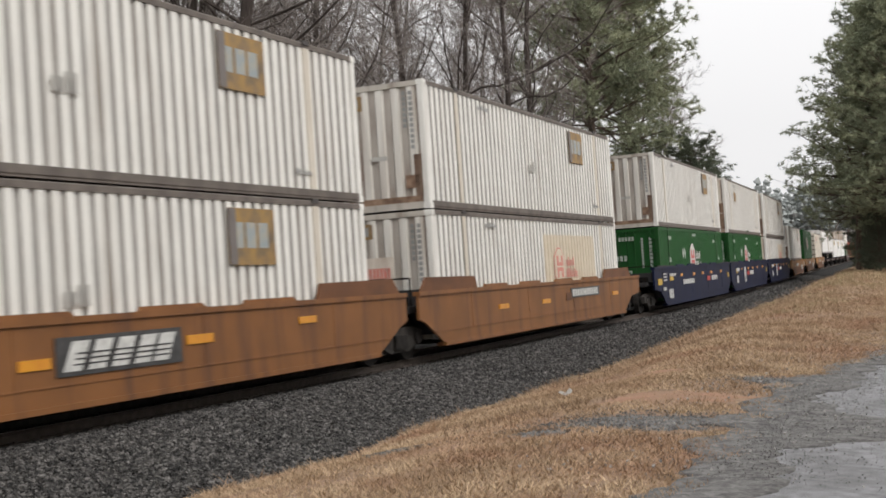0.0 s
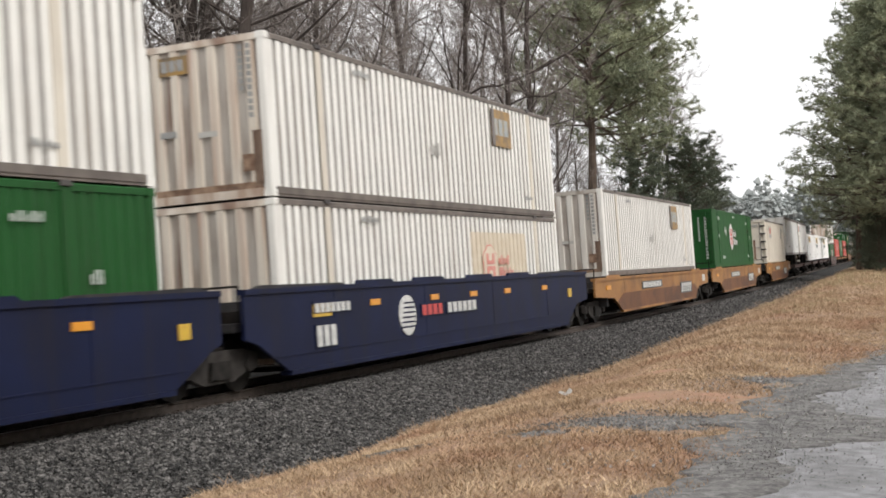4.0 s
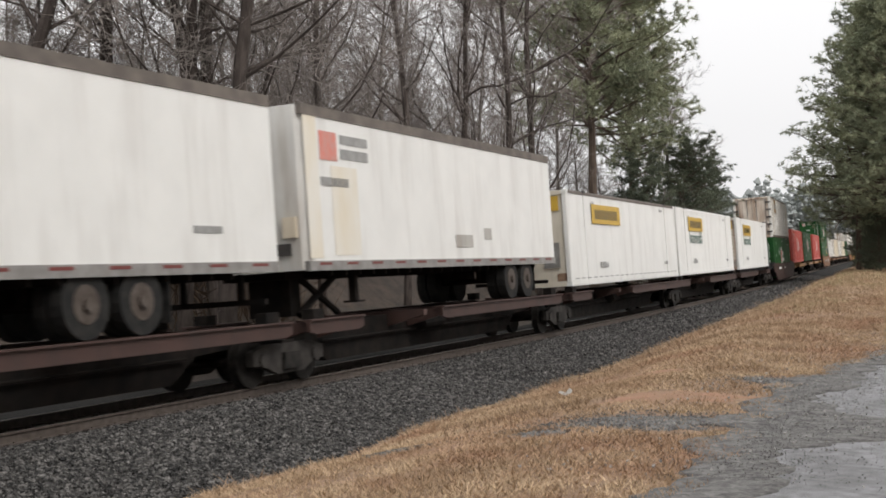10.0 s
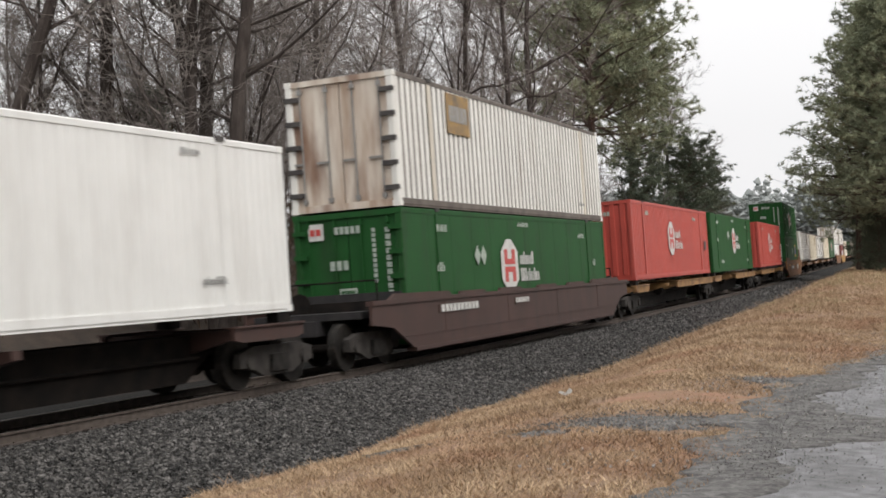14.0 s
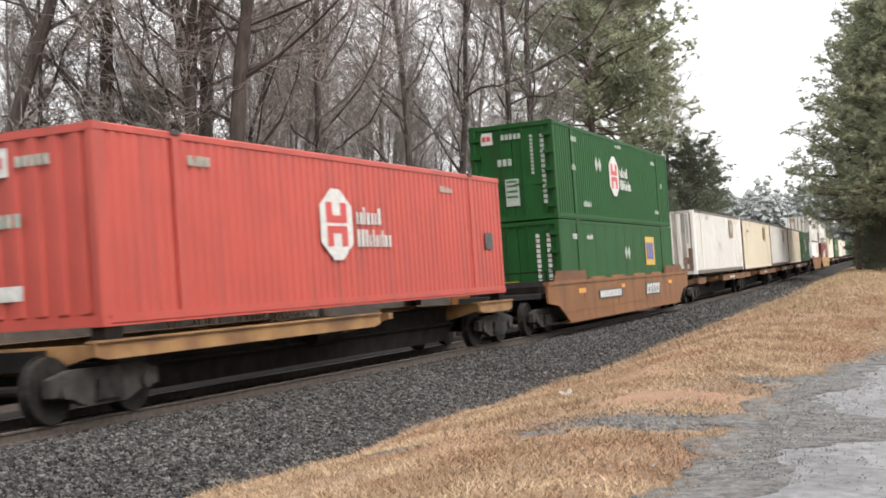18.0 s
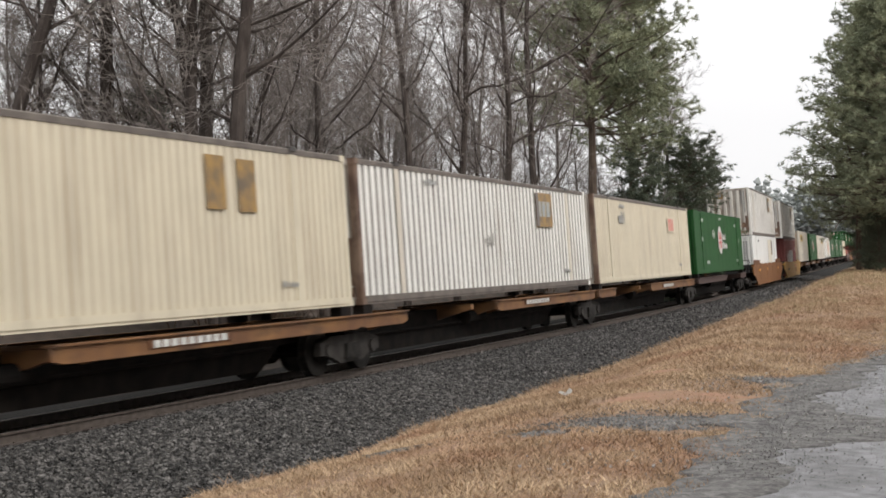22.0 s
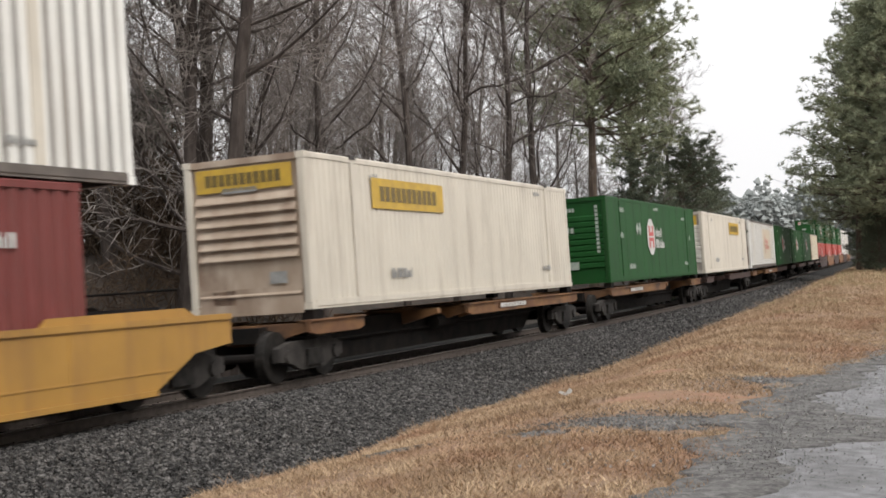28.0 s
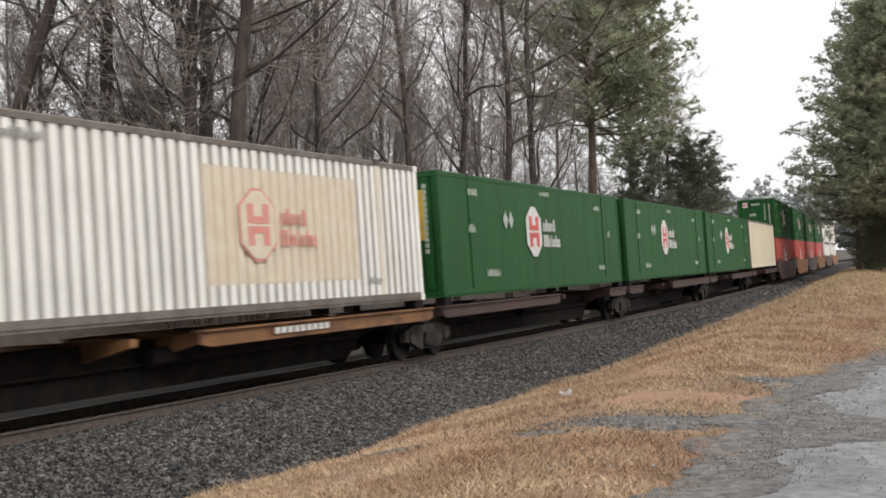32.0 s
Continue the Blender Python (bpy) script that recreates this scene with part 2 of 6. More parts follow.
# ---- mesh helpers ----
class Shape:
    """Collects boxes, prisms and tubes into one mesh."""

    def __init__(self):
        self.v, self.f = [], []

    def box(self, x0, x1, y0, y1, z0, z1):
        k = len(self.v)
        self.v += [(x, y, z) for x in (x0, x1) for y in (y0, y1) for z in (z0, z1)]
        self.f += [tuple(k + i for i in q) for q in ((0, 1, 3, 2), (4, 6, 7, 5), (0, 4, 5, 1), (2, 3, 7, 6), (0, 2, 6, 4), (1, 5, 7, 3))]
        return self

    def prism(self, pts, axis, a, b):
        """An outline of two coordinates, pushed along x, y or z from a to b."""
        k, n = len(self.v), len(pts)
        for w in (a, b):
            for p, q in pts:
                self.v.append({"x": (w, p, q), "y": (p, w, q), "z": (p, q, w)}[axis])
        self.f += [tuple(range(k, k + n)), tuple(range(k + 2 * n - 1, k + n - 1, -1))]
        self.f += [(k + i, k + i + n, k + (i + 1) % n + n, k + (i + 1) % n) for i in range(n)]
        return self

    def disc(self, axis, c, r, a, b, n=20, r2=None):
        r2 = r if r2 is None else r2
        k = len(self.v)
        for w, rr in ((a, r), (b, r2)):
            for i in range(n):
                p, q = rr * math.cos(math.tau * i / n), rr * math.sin(math.tau * i / n)
                self.v.append({"x": (w, c[0] + p, c[1] + q), "y": (c[0] + p, w, c[1] + q), "z": (c[0] + p, c[1] + q, w)}[axis])
        self.f += [tuple(range(k, k + n)), tuple(range(k + 2 * n - 1, k + n - 1, -1))]
        self.f += [(k + i, k + i + n, k + (i + 1) % n + n, k + (i + 1) % n) for i in range(n)]
        return self

    def sheet(self, pts, z0, z1, axis="x"):
        """A folded wall: a line of points in plan, raised from z0 to z1 (or along y for a wall across)."""
        k = len(self.v)
        for p, q in pts:
            self.v += [(p, q, z0), (p, q, z1)]
        self.f += [(k + 2 * i, k + 2 * i + 2, k + 2 * i + 3, k + 2 * i + 1) for i in range(len(pts) - 1)]
        return self

    def tube(self, a, b, ra, rb, n=4):
        a, b = Vector(a), Vector(b)
        d = (b - a).normalized()
        u = d.orthogonal().normalized()
        w = d.cross(u)
        k = len(self.v)
        for p, r in ((a, ra), (b, rb)):
            for i in range(n):
                g = math.tau * i / n
                self.v.append(tuple(p + (u * math.cos(g) + w * math.sin(g)) * r))
        self.f += [(k + i, k + (i + 1) % n, k + (i + 1) % n + n, k + i + n) for i in range(n)]
        return self

    def spike(self, a, b, r):
        """A twig as thin as a blade of grass, that ends in a point."""
        a, b = Vector(a), Vector(b)
        u = (b - a).orthogonal().normalized() * r
        w = (b - a).normalized().cross(u)
        k = len(self.v)
        self.v += [tuple(a + u + w), tuple(a - u - w), tuple(b)]
        self.f += [(k, k + 1, k + 2)]
        return self

    def data(self, name, mat):
        me = bpy.data.meshes.new(name)
        me.from_pydata(self.v, [], self.f)
        me.materials.append(mat)
        bm = bmesh.new()
        bm.from_mesh(me)
        bmesh.ops.recalc_face_normals(bm, faces=bm.faces)
        bm.to_mesh(me)
        bm.free()
        return me


MESHES = {}


def shared(key, name, mat, make):
    """The mesh kept under a key, made on first use."""
    k = (key, name, mat.name)
    if k not in MESHES:
        s = Shape()
        make(s)
        MESHES[k] = s.data(name, mat)
    return MESHES[k]


def part(name, data, parent, label="", m=None):
    ob = new(name, data)
    ob.parent = parent
    if m is not None:
        ob.matrix_basis = m
    if label:
        ob["label"] = label
    return ob


# ---- the line of the track ----
SPEED = 17.057
SLACK = 0.99713  # the couplings, drawn a little closer
CANT = radians(4.25)  # the outer rail of the bend lies higher


def rail_x(s):
    """Where the middle of the track runs: straight past the camera, then a gentle bend, then straight again."""
    if s < 0:
        return -12.833
    u = min(s, 170.0) / 100
    x = -12.833 - 7.5052 * u ** 2 + 1.32935 * u ** 3 + 0.21179 * u ** 4
    return x + (s - 170) * -0.0983 if s > 170 else x


def rail_slope(s):
    return (rail_x(s + 0.5) - rail_x(s - 0.5))


def on_track(s, d, z):
    """A point d metres towards the road from the middle of the track."""
    k = rail_slope(s)
    w = math.hypot(1, k)
    return (rail_x(s) + d / w, s - d * k / w, z)


def canted(s, d, z):
    """The same, but d and z are counted in the tilted plane of the rails."""
    return on_track(s, d * math.cos(CANT) - z * math.sin(CANT), d * math.sin(CANT) + z * math.cos(CANT))


def car_pose(s, span, z=0.0):
    """The pose of a vehicle whose middle is at s, on two bogies span apart; its own x axis runs along the track."""
    a, b = s - span / 2, s + span / 2
    xa, xb = rail_x(a), rail_x(b)
    return Matrix.Translation(((xa + xb) / 2, s, 0)) @ Matrix.Rotation(math.atan2(b - a, xb - xa), 4, "Z") @ Matrix.Rotation(-CANT, 4, "X") @ Matrix.Translation((0, 0, z))


ROLLING = []


def rolling(thing, s0, span, z):
    """Notes that a thing rides the train: its middle is at s0 when the clip starts."""
    s0 = s0 * SLACK + 0.02
    thing.matrix_basis = car_pose(s0, span, z)
    ROLLING.append((thing, s0, span, z))


def motions():
    for thing, s0, span, z in ROLLING:
        walk(thing, [(t, car_pose(s0 - SPEED * t, span, z)) for t in range(-2, 35, 2)])


# ---- ground, ballast, rails, road ----
TOE = [float(np.interp(s, (12, 16, 24, 34, 48), (5.05, 4.85, 4.7, 4.35, 4.1))) + 0.07 * math.sin(s * 1.1) + 0.04 * math.sin(s * 3.7) for s in np.arange(0, 140, 0.1)]


def toe(s):
    """How far from the track's middle the near slope of the ballast ends."""
    return TOE[max(0, min(1399, int(s * 10)))]


def bed_z(d):
    """Height of the ballast: tilted under the ties, then a shoulder on each side."""
    if abs(d) < 1.9:
        return -0.17 + 0.0743 * d
    return -0.029 - 0.241 * (d - 1.9) / 2.5 if d > 0 else -0.311 - 0.31 * (-d - 1.9) / 2.6


def ground_z(s, d):
    """Height of the ground d metres from the middle of the track: the verge climbs to the road, a bank stands behind."""
    edge = toe(s)
    if -4.4 < d < edge:
        return bed_z(d) - 0.08
    if d > 0:
        far = max(0.0, min(1.0, (s - 30) / 50))
        u = min(1.0, (d - edge) / (4.4 - 2.1 * far))
        z = bed_z(edge) - 0.05 + (0.83 - bed_z(edge)) * u * (2 - u)
        return z + (0.035 * math.sin(s * 0.21 + d) + 0.03 * math.sin(d * 1.3 + s * 0.11)) * min(1.0, (d - edge) / 0.9) * max(0.25, 1 - max(0, d - 8) / 3)
    g = max(0.0, min(1.0, (-d - 5.5) / 6.0))
    return -0.69 + 3.3 * g * g * (3 - 2 * g) + 0.12 * math.sin(s * 0.3 + d * 0.7) * g


def strip_mesh(name, mat, ss, ds, height, along=True):
    v, f = [], []
    for s in ss:
        for d in ds:
            x, y, _ = on_track(s, d, 0)
            v.append((x, y, height(s, d)))
    n = len(ds)
    f = [(i * n + j, i * n + j + 1, (i + 1) * n + j + 1, (i + 1) * n + j) for i in range(len(ss) - 1) for j in range(n - 1)]
    me = bpy.data.meshes.new(name)
    me.from_pydata(v, [], f)
    me.materials.append(mat)
    for p in me.polygons:
        p.use_smooth = True
    return me


SS = [-900, -500, -300, -200, -120, -80, -50, -30, -20, -12, -6] + list(range(-2, 80, 2)) + list(range(80, 200, 6)) + [220, 260, 320, 420, 600, 900, 1600]
DS = [-600, -300, -150, -90, -60, -45, -34, -26, -20, -16, -13, -10, -8, -6.5, -5.3, -4.3, -1.9, 1.9, 3.9, 4.1, 4.3, 4.5, 4.7, 4.9, 5.1, 5.3, 5.5, 6, 6.8, 7.6, 8.4, 9.2, 10, 11, 12.5, 14, 17, 22, 30, 45, 80, 150, 300, 600]
ground_mesh = strip_mesh("ground", DIRT, SS, DS, ground_z)
ground_mesh.materials.append(LITTER)
for p in ground_mesh.polygons:
    c = p.center
    if c.x < rail_x(max(-100, min(300, c.y))) - 3:
        p.material_index = 1
ground = tagged(new("ground", ground_mesh), "dry straw-coloured verge and brown leaf litter on clay", "ground", kind="structure")

bed_mesh = strip_mesh("ballast_bed", BED, SS, [-4.7, -4.5, -3.4, -2.0, -1.8, 0, 1.8, 2.0, 3.2, 3.8, 4.0, 4.15, 4.3, 4.45, 4.6, 4.75, 4.9, 5.05, 5.25],
                      lambda s, d: bed_z(d) - (0.16 if d > toe(s) + 0.1 or d < -4.55 else 0) + 0.012 * math.sin(s * 5.1 + d * 3))
bed = tagged(new("ballast", bed_mesh), "grey crushed granite ballast sloping away from the track", "ballast", kind="structure")


def rail(side):
    """One rail, swept along the track: a foot, a web and a bright head."""
    prof = [(-0.07, -0.17), (0.07, -0.17), (0.07, -0.155), (0.012, -0.14), (0.012, -0.04), (0.036, -0.03), (0.036, -0.004), (0.03, 0.0),
            (-0.03, 0.0), (-0.036, -0.004), (-0.036, -0.03), (-0.012, -0.04), (-0.012, -0.14), (-0.07, -0.155)]
    ss = [-900, -400, -100, -40, -10] + list(range(0, 200, 4)) + [230, 300, 420, 700, 1200]
    v, f, n = [], [], len(prof)
    for s in ss:
        for a, z in prof:
            v.append(canted(s, side * 0.755 + a, z))
    for i in range(len(ss) - 1):
        for j in range(n):
            f.append((i * n + j, i * n + (j + 1) % n, (i + 1) * n + (j + 1) % n, (i + 1) * n + j))
    th = tagged(new("rail"), "rusty steel rail with a polished head on the ballast", "rail", "track rails")
    for nm, keep in (("rail_foot", lambda j: j not in (4, 5, 6, 7, 8, 9, 10)), ("rail_head", lambda j: j in (4, 5, 6, 7, 8, 9, 10))):
        me = bpy.data.meshes.new(nm)
        me.from_pydata(v, [], [q for i, q in enumerate(f) if keep(i % n)])
        me.materials.append(RAILSIDE), me.materials.append(RAILTOP)
        if nm == "rail_head":
            for i, p in enumerate(me.polygons):
                p.material_index = 1 if i % 7 == 3 else 0
        part(nm, me, th)
    return th


rail(1), rail(-1)


def tie_mesh(s):
    s.box(-1.3, 1.3, -0.115, 0.115, -0.33, -0.172)


def spike_plate(s):
    for a in (0.0,):
        s.box(a - 0.17, a + 0.17, -0.09, 0.09, -0.172, -0.158)
        s.box(a - 0.105, a - 0.085, -0.06, -0.04, -0.158, -0.13)
        s.box(a + 0.085, a + 0.105, 0.04, 0.06, -0.158, -0.13)


s = 4.0
while s < 120:
    k = rail_slope(s)
    tie = tagged(new("railroad_tie", shared("tie", "tie", TIE, tie_mesh)), "dark creosoted wooden tie sunk in the ballast", "railroad tie", "ties under the rails")
    tie.matrix_basis = Matrix.Translation((rail_x(s), s, 0.012)) @ Matrix.Rotation(-math.atan(k), 4, "Z") @ Matrix.Rotation(-CANT, 4, "Y")
    for a in (-0.755, 0.755):
        part("tie_plate", shared("tie", "plate", RAILSIDE, spike_plate), tie, m=Matrix.Translation((a, 0, 0)))
    s += 0.52


# road of worn asphalt: a broken edge towards the verge
def road_edge(y):
    return -2.0 - 0.5 * math.exp(-((y - 15) / 5) ** 2) + 0.2 * noise.noise((y * 0.33, 1.7, 0)) + 0.2 * noise.noise((y * 1.1, 8.1, 0)) + 0.14 * noise.noise((y * 3.7, 4.1, 0))


def road_mesh():
    v, ys = [], [-30 + 3 * i for i in range(12)] + [6 + 0.2 * i for i in range(200)] + [46 + i for i in range(30)] + [76 + 5 * i for i in range(16)]
    across = (0, 0.08, 0.3, 0.8, 1.6, 2.6, 3.6, 4.6, 6.0, 8.0)
    n = len(across)
    for y in ys:
        for j in range(n):
            x = road_edge(y) + across[j]
            z = ground_z(y, x - rail_x(y)) + (0.03 if j > 1 else 0.012) + 0.02 * noise.noise((x * 0.8, y * 0.8, 3)) - (0.04 if j == 0 else 0)
            v.append((x, y, z))
    f = [(i * n + j, i * n + j + 1, (i + 1) * n + j + 1, (i + 1) * n + j) for i in range(len(ys) - 1) for j in range(n - 1)]
    me = bpy.data.meshes.new("road")
    me.from_pydata(v, [], f)
    me.materials.append(ASPHALT)
    for p in me.polygons:
        p.use_smooth = True
    return me


road = tagged(new("road", road_mesh()), "worn damp grey asphalt lane with a crumbling edge", "road", kind="structure")


# the road's edge has crumbled to loose grey chippings, with one tongue across the lane
def shoulder_mesh():
    v, ys = [], [8 + 0.15 * i for i in range(230)] + [43 + i for i in range(25)]
    across = (-0.02, 0.0, 0.25, 0.5, 0.75, 1.0, 1.02)
    for y in ys:
        a = road_edge(y) - 0.3 + 0.4 * noise.noise((y * 0.9, 3.3, 1)) + 0.15 * noise.noise((y * 3.1, 5.3, 1))
        b = road_edge(y) + 0.5 + 0.7 * noise.noise((y * 0.45, 7.7, 2)) + 0.35 * noise.noise((y * 2.3, 2.2, 5)) + 0.7 * math.exp(-((y - 12.2) / 1.0) ** 2)
        for k in across:
            x = a + max(0.15, b - a) * k
            over = 0.03 + 0.02 * noise.noise((x * 0.8, y * 0.8, 3)) if x > road_edge(y) else 0.006
            v.append((x, y, ground_z(y, x - rail_x(y)) + over + (0.013 if 0 <= k <= 1 else -0.02)))
    n = len(across)
    me = bpy.data.meshes.new("road_shoulder")
    me.from_pydata(v, [], [(i * n + j, i * n + j + 1, (i + 1) * n + j + 1, (i + 1) * n + j) for i in range(len(ys) - 1) for j in range(n - 1)])
    me.materials.append(CHIPS)
    for p in me.polygons:
        p.use_smooth = True
    return me


tagged(new("road_shoulder", shoulder_mesh()), "loose grey chippings along the crumbling asphalt edge", "road shoulder", kind="structure")


# bare spots on the verge: middle x, y, half width, half depth
PATCHES = ((-3.8, 14.4, 1.15, 0.8, "clay"), (-3.4, 12.1, 1.35, 0.72, "grey"), (-5.75, 11.3, 0.36, 0.3, "grey"), (-4.2, 11.3, 0.32, 0.25, "grey"), (-2.9, 16.4, 0.7, 0.55, "grey"), (-5.2, 17.9, 0.9, 0.7, "clay"))


def inside(x, y, p):
    a = math.atan2(y - p[1], x - p[0])
    q = math.hypot((x - p[0]) / p[2], (y - p[1]) / p[3])
    return q < 1 + 0.5 * noise.noise((math.cos(a) * 1.6 + p[0], math.sin(a) * 1.6 + p[1], 2)) - 0.1


def patch(p):
    v = [(p[0], p[1], 0)]
    for ring in (0.42, 0.75):
        for i in range(40):
            a = math.tau * i / 40
            q = ring * (1 + 0.5 * noise.noise((math.cos(a) * 1.6 + p[0], math.sin(a) * 1.6 + p[1], 2)) + 0.55 * noise.noise((math.cos(a) * 5, math.sin(a) * 5, p[1])))
            v.append((p[0] + math.cos(a) * p[2] * q, p[1] + math.sin(a) * p[3] * q, 0 if ring < 0.7 else -1))
    v = [(x, y, ground_z(y, x - rail_x(y)) + (0.014 if z == 0 else -0.01)) for x, y, z in v]
    f = [(0, 1 + i, 1 + (i + 1) % 40) for i in range(40)] + [(1 + i, 41 + i, 41 + (i + 1) % 40, 1 + (i + 1) % 40) for i in range(40)]
    me = bpy.data.meshes.new("patch")
    me.from_pydata(v, [], f)
    me.materials.append(CLAY if p[4] == "clay" else CHIPS)
    for q in me.polygons:
        q.use_smooth = True
    tagged(new("bare_clay_patch" if p[4] == "clay" else "gravel_patch", me), "worn patch of red clay in the grass" if p[4] == "clay" else "patch of spilled grey chippings in the grass", "ground patch", kind="structure")


for p in PATCHES:
    patch(p)


# loose pieces laid over the ground, many thousand at once
def scatter(name, mat, spots, sizes, kindof, seed, label, category):
    """One mesh of stones (kindof 'stone') or blades (kindof 'blade') at the given spots."""
    rng = np.random.default_rng(seed)
    n = len(spots)
    P, Z = np.asarray(spots, float), np.asarray(sizes, float)
    if kindof == "stone":
        base = np.array([(x, y, z) for x in (-1, 1) for y in (-1, 1) for z in (-1, 1)], float) * 0.5
        faces = np.array([(0, 1, 3, 2), (4, 6, 7, 5), (0, 4, 5, 1), (2, 3, 7, 6), (0, 2, 6, 4), (1, 5, 7, 3)])
        q = rng.normal(size=(n, 4))
        q /= np.linalg.norm(q, axis=1)[:, None]
        w, x, y, z = q.T
        R = np.stack([1 - 2 * (y * y + z * z), 2 * (x * y - z * w), 2 * (x * z + y * w), 2 * (x * y + z * w), 1 - 2 * (x * x + z * z), 2 * (y * z - x * w),
                      2 * (x * z - y * w), 2 * (y * z + x * w), 1 - 2 * (x * x + y * y)], 1).reshape(n, 3, 3)
        loc = base[None] * rng.uniform(0.6, 1.25, (n, 1, 3)) + rng.uniform(-0.2, 0.2, (n, 8, 3))
        V = np.einsum("nij,nkj->nki", R, loc) * Z[:, None, None] + P[:, None]
    else:
        faces = np.array([(0, 1, 2)])
        a = rng.uniform(0, math.tau, n)
        lean = rng.normal(0, 0.75, (n, 2))
        wd = np.stack([np.cos(a), np.sin(a), np.zeros(n)], 1) * (0.004 + 0.035 * Z)[:, None]
        tip = np.stack([lean[:, 0] * Z, lean[:, 1] * Z, Z * rng.uniform(0.5, 1.1, n)], 1)
        V = np.stack([P - wd, P + wd, P + tip], 1)
    k = V.shape[1]
    F = (faces[None] + (np.arange(n) * k)[:, None, None]).reshape(-1, faces.shape[1])
    me = bpy.data.meshes.new(name)
    me.from_pydata(V.reshape(-1, 3).tolist(), [], F.tolist())
    me.materials.append(mat)
    return tagged(new(name, me), label, category, kind="stuff")


rng = np.random.default_rng(5)
spots, sizes = [], []
for y0, y1, per in ((6, 24, 900), (24, 40, 380), (40, 70, 90), (70, 130, 26)):
    n = int((y1 - y0) * 3.6 * per)
    for s, d, g in zip(rng.uniform(y0, y1, n), rng.uniform(1.0, 5.2, n), rng.uniform(0.018, 0.045, n)):
        if d > toe(s) - 0.1 and rng.random() < (d - toe(s) + 0.1) / 0.3:
            continue
        z = bed_z(d) if d < toe(s) else ground_z(s, d) + 0.01
        if abs(d - 0.755) < 0.12:
            continue
        spots.append(on_track(s, d, z + 0.004)), sizes.append(g * (1 if y0 < 40 else 1.6 if y0 < 70 else 2.6))
scatter("ballast_stones", STONE, spots, sizes, "stone", 3, "loose grey angular granite stones on the track bed", "gravel")

spots, sizes = [], []
for y0, y1, per, hgt in ((6, 18, 2300, 0.05), (18, 30, 900, 0.07), (30, 50, 420, 0.1), (50, 125, 80, 0.17)):
    n = int((y1 - y0) * 7 * per)
    for s, d, g in zip(rng.uniform(y0, y1, n), rng.uniform(4.0, 11.5, n), rng.uniform(0.5, 1.3, n)):
        x, y, _ = on_track(s, d, 0)
        if x > road_edge(y) + 0.3 * noise.noise((x * 2, y * 2, 0)) or d < toe(s) - 0.05 + 0.12 * rng.random():
            continue
        streak = noise.noise((x * 1.3, y * 3.1, 7)) > -0.05
        if any(inside(x, y, p) and rng.random() < ((0.85 if streak else 0.3) if p[4] == 'clay' else 0.9) for p in PATCHES):
            continue
        bare = noise.noise((x * 0.55 + 3, y * 0.22, 0.5)) + 0.45 * noise.noise((x * 1.9, y * 1.1, 4))
        if bare > 0.24 and rng.random() < 0.62:
            continue
        tall = 1.7 if d < toe(s) + 1.2 else 1.0
        spots.append((x, y, ground_z(s, d) - 0.005)), sizes.append(g * hgt * tall)
weeds, weed_size, dead, dead_size = [], [], [], []
for _ in range(9000):
    s = rng.uniform(16, 100)
    d = toe(s) + abs(rng.normal(0, 0.35 if s < 45 else 0.8))
    x, y, _ = on_track(s, d, 0)
    if noise.noise((s * 0.3, d, 2)) > -0.1:
        weeds.append((x, y, ground_z(s, d) - 0.005)), weed_size.append(rng.uniform(0.05, 0.13) * (1 if s < 45 else 1.5))
for _ in range(38000):
    s = rng.uniform(10, 60)
    d = toe(s) + rng.uniform(0, 4.6)
    x, y, _ = on_track(s, d, 0)
    if x < road_edge(y) - 0.2 and noise.noise((x * 0.8, y * 0.4, 9)) + 0.4 * noise.noise((x * 3, y * 2, 1)) > 0.1 + 0.07 * (d - 4):
        dead.append((x, y, ground_z(s, d) - 0.005)), dead_size.append(rng.uniform(0.05, 0.14) * (1.6 if d < toe(s) + 1.3 else 1))
for _ in range(15000):
    s, d = rng.uniform(34, 125), rng.uniform(4.2, 12)
    x, y, _ = on_track(s, d, 0)
    if x < road_edge(y) - 0.1 and noise.noise((x * 0.3, y * 0.12, 5)) > 0.1 - (s - 34) / 220:
        weeds.append((x, y, ground_z(s, d) - 0.005)), weed_size.append(rng.uniform(0.08, 0.2) * (1 if s < 60 else 1.3))
scatter("green_grass", WEED, weeds, weed_size, "blade", 14, "dull green grass tufts along the ballast edge", "grass")
scatter("dead_weeds", DEAD_WEED, dead, dead_size, "blade", 15, "brown dead weeds among the dry grass", "grass")
scatter("dry_grass", STRAW, spots, sizes, "blade", 4, "short matted dry winter grass beside the track", "grass")

spots, sizes = [], []
for y0, y1, n in ((9, 30, 100000), (30, 60, 8000)):
    for x, y, g in zip(rng.uniform(-6.0, 0.5, n), rng.uniform(y0, y1, n), rng.uniform(0.003, 0.0085, n)):
        e = x - road_edge(y) + 0.5 * noise.noise((x * 0.9, y * 0.5, 6))
        swath = 0.55 * math.exp(-((y - 12.2) / 0.8) ** 2)
        if inside(x, y, PATCHES[0]):
            continue
        if rng.random() < (max(swath, math.exp(-abs(e) * 1.8)) if e > 0 else 0.7 * math.exp(-abs(e) * 1.4)):
            d = x - rail_x(y)
            spots.append((x, y, ground_z(y, d) + (0.046 if x > road_edge(y) else 0.012))), sizes.append(g)
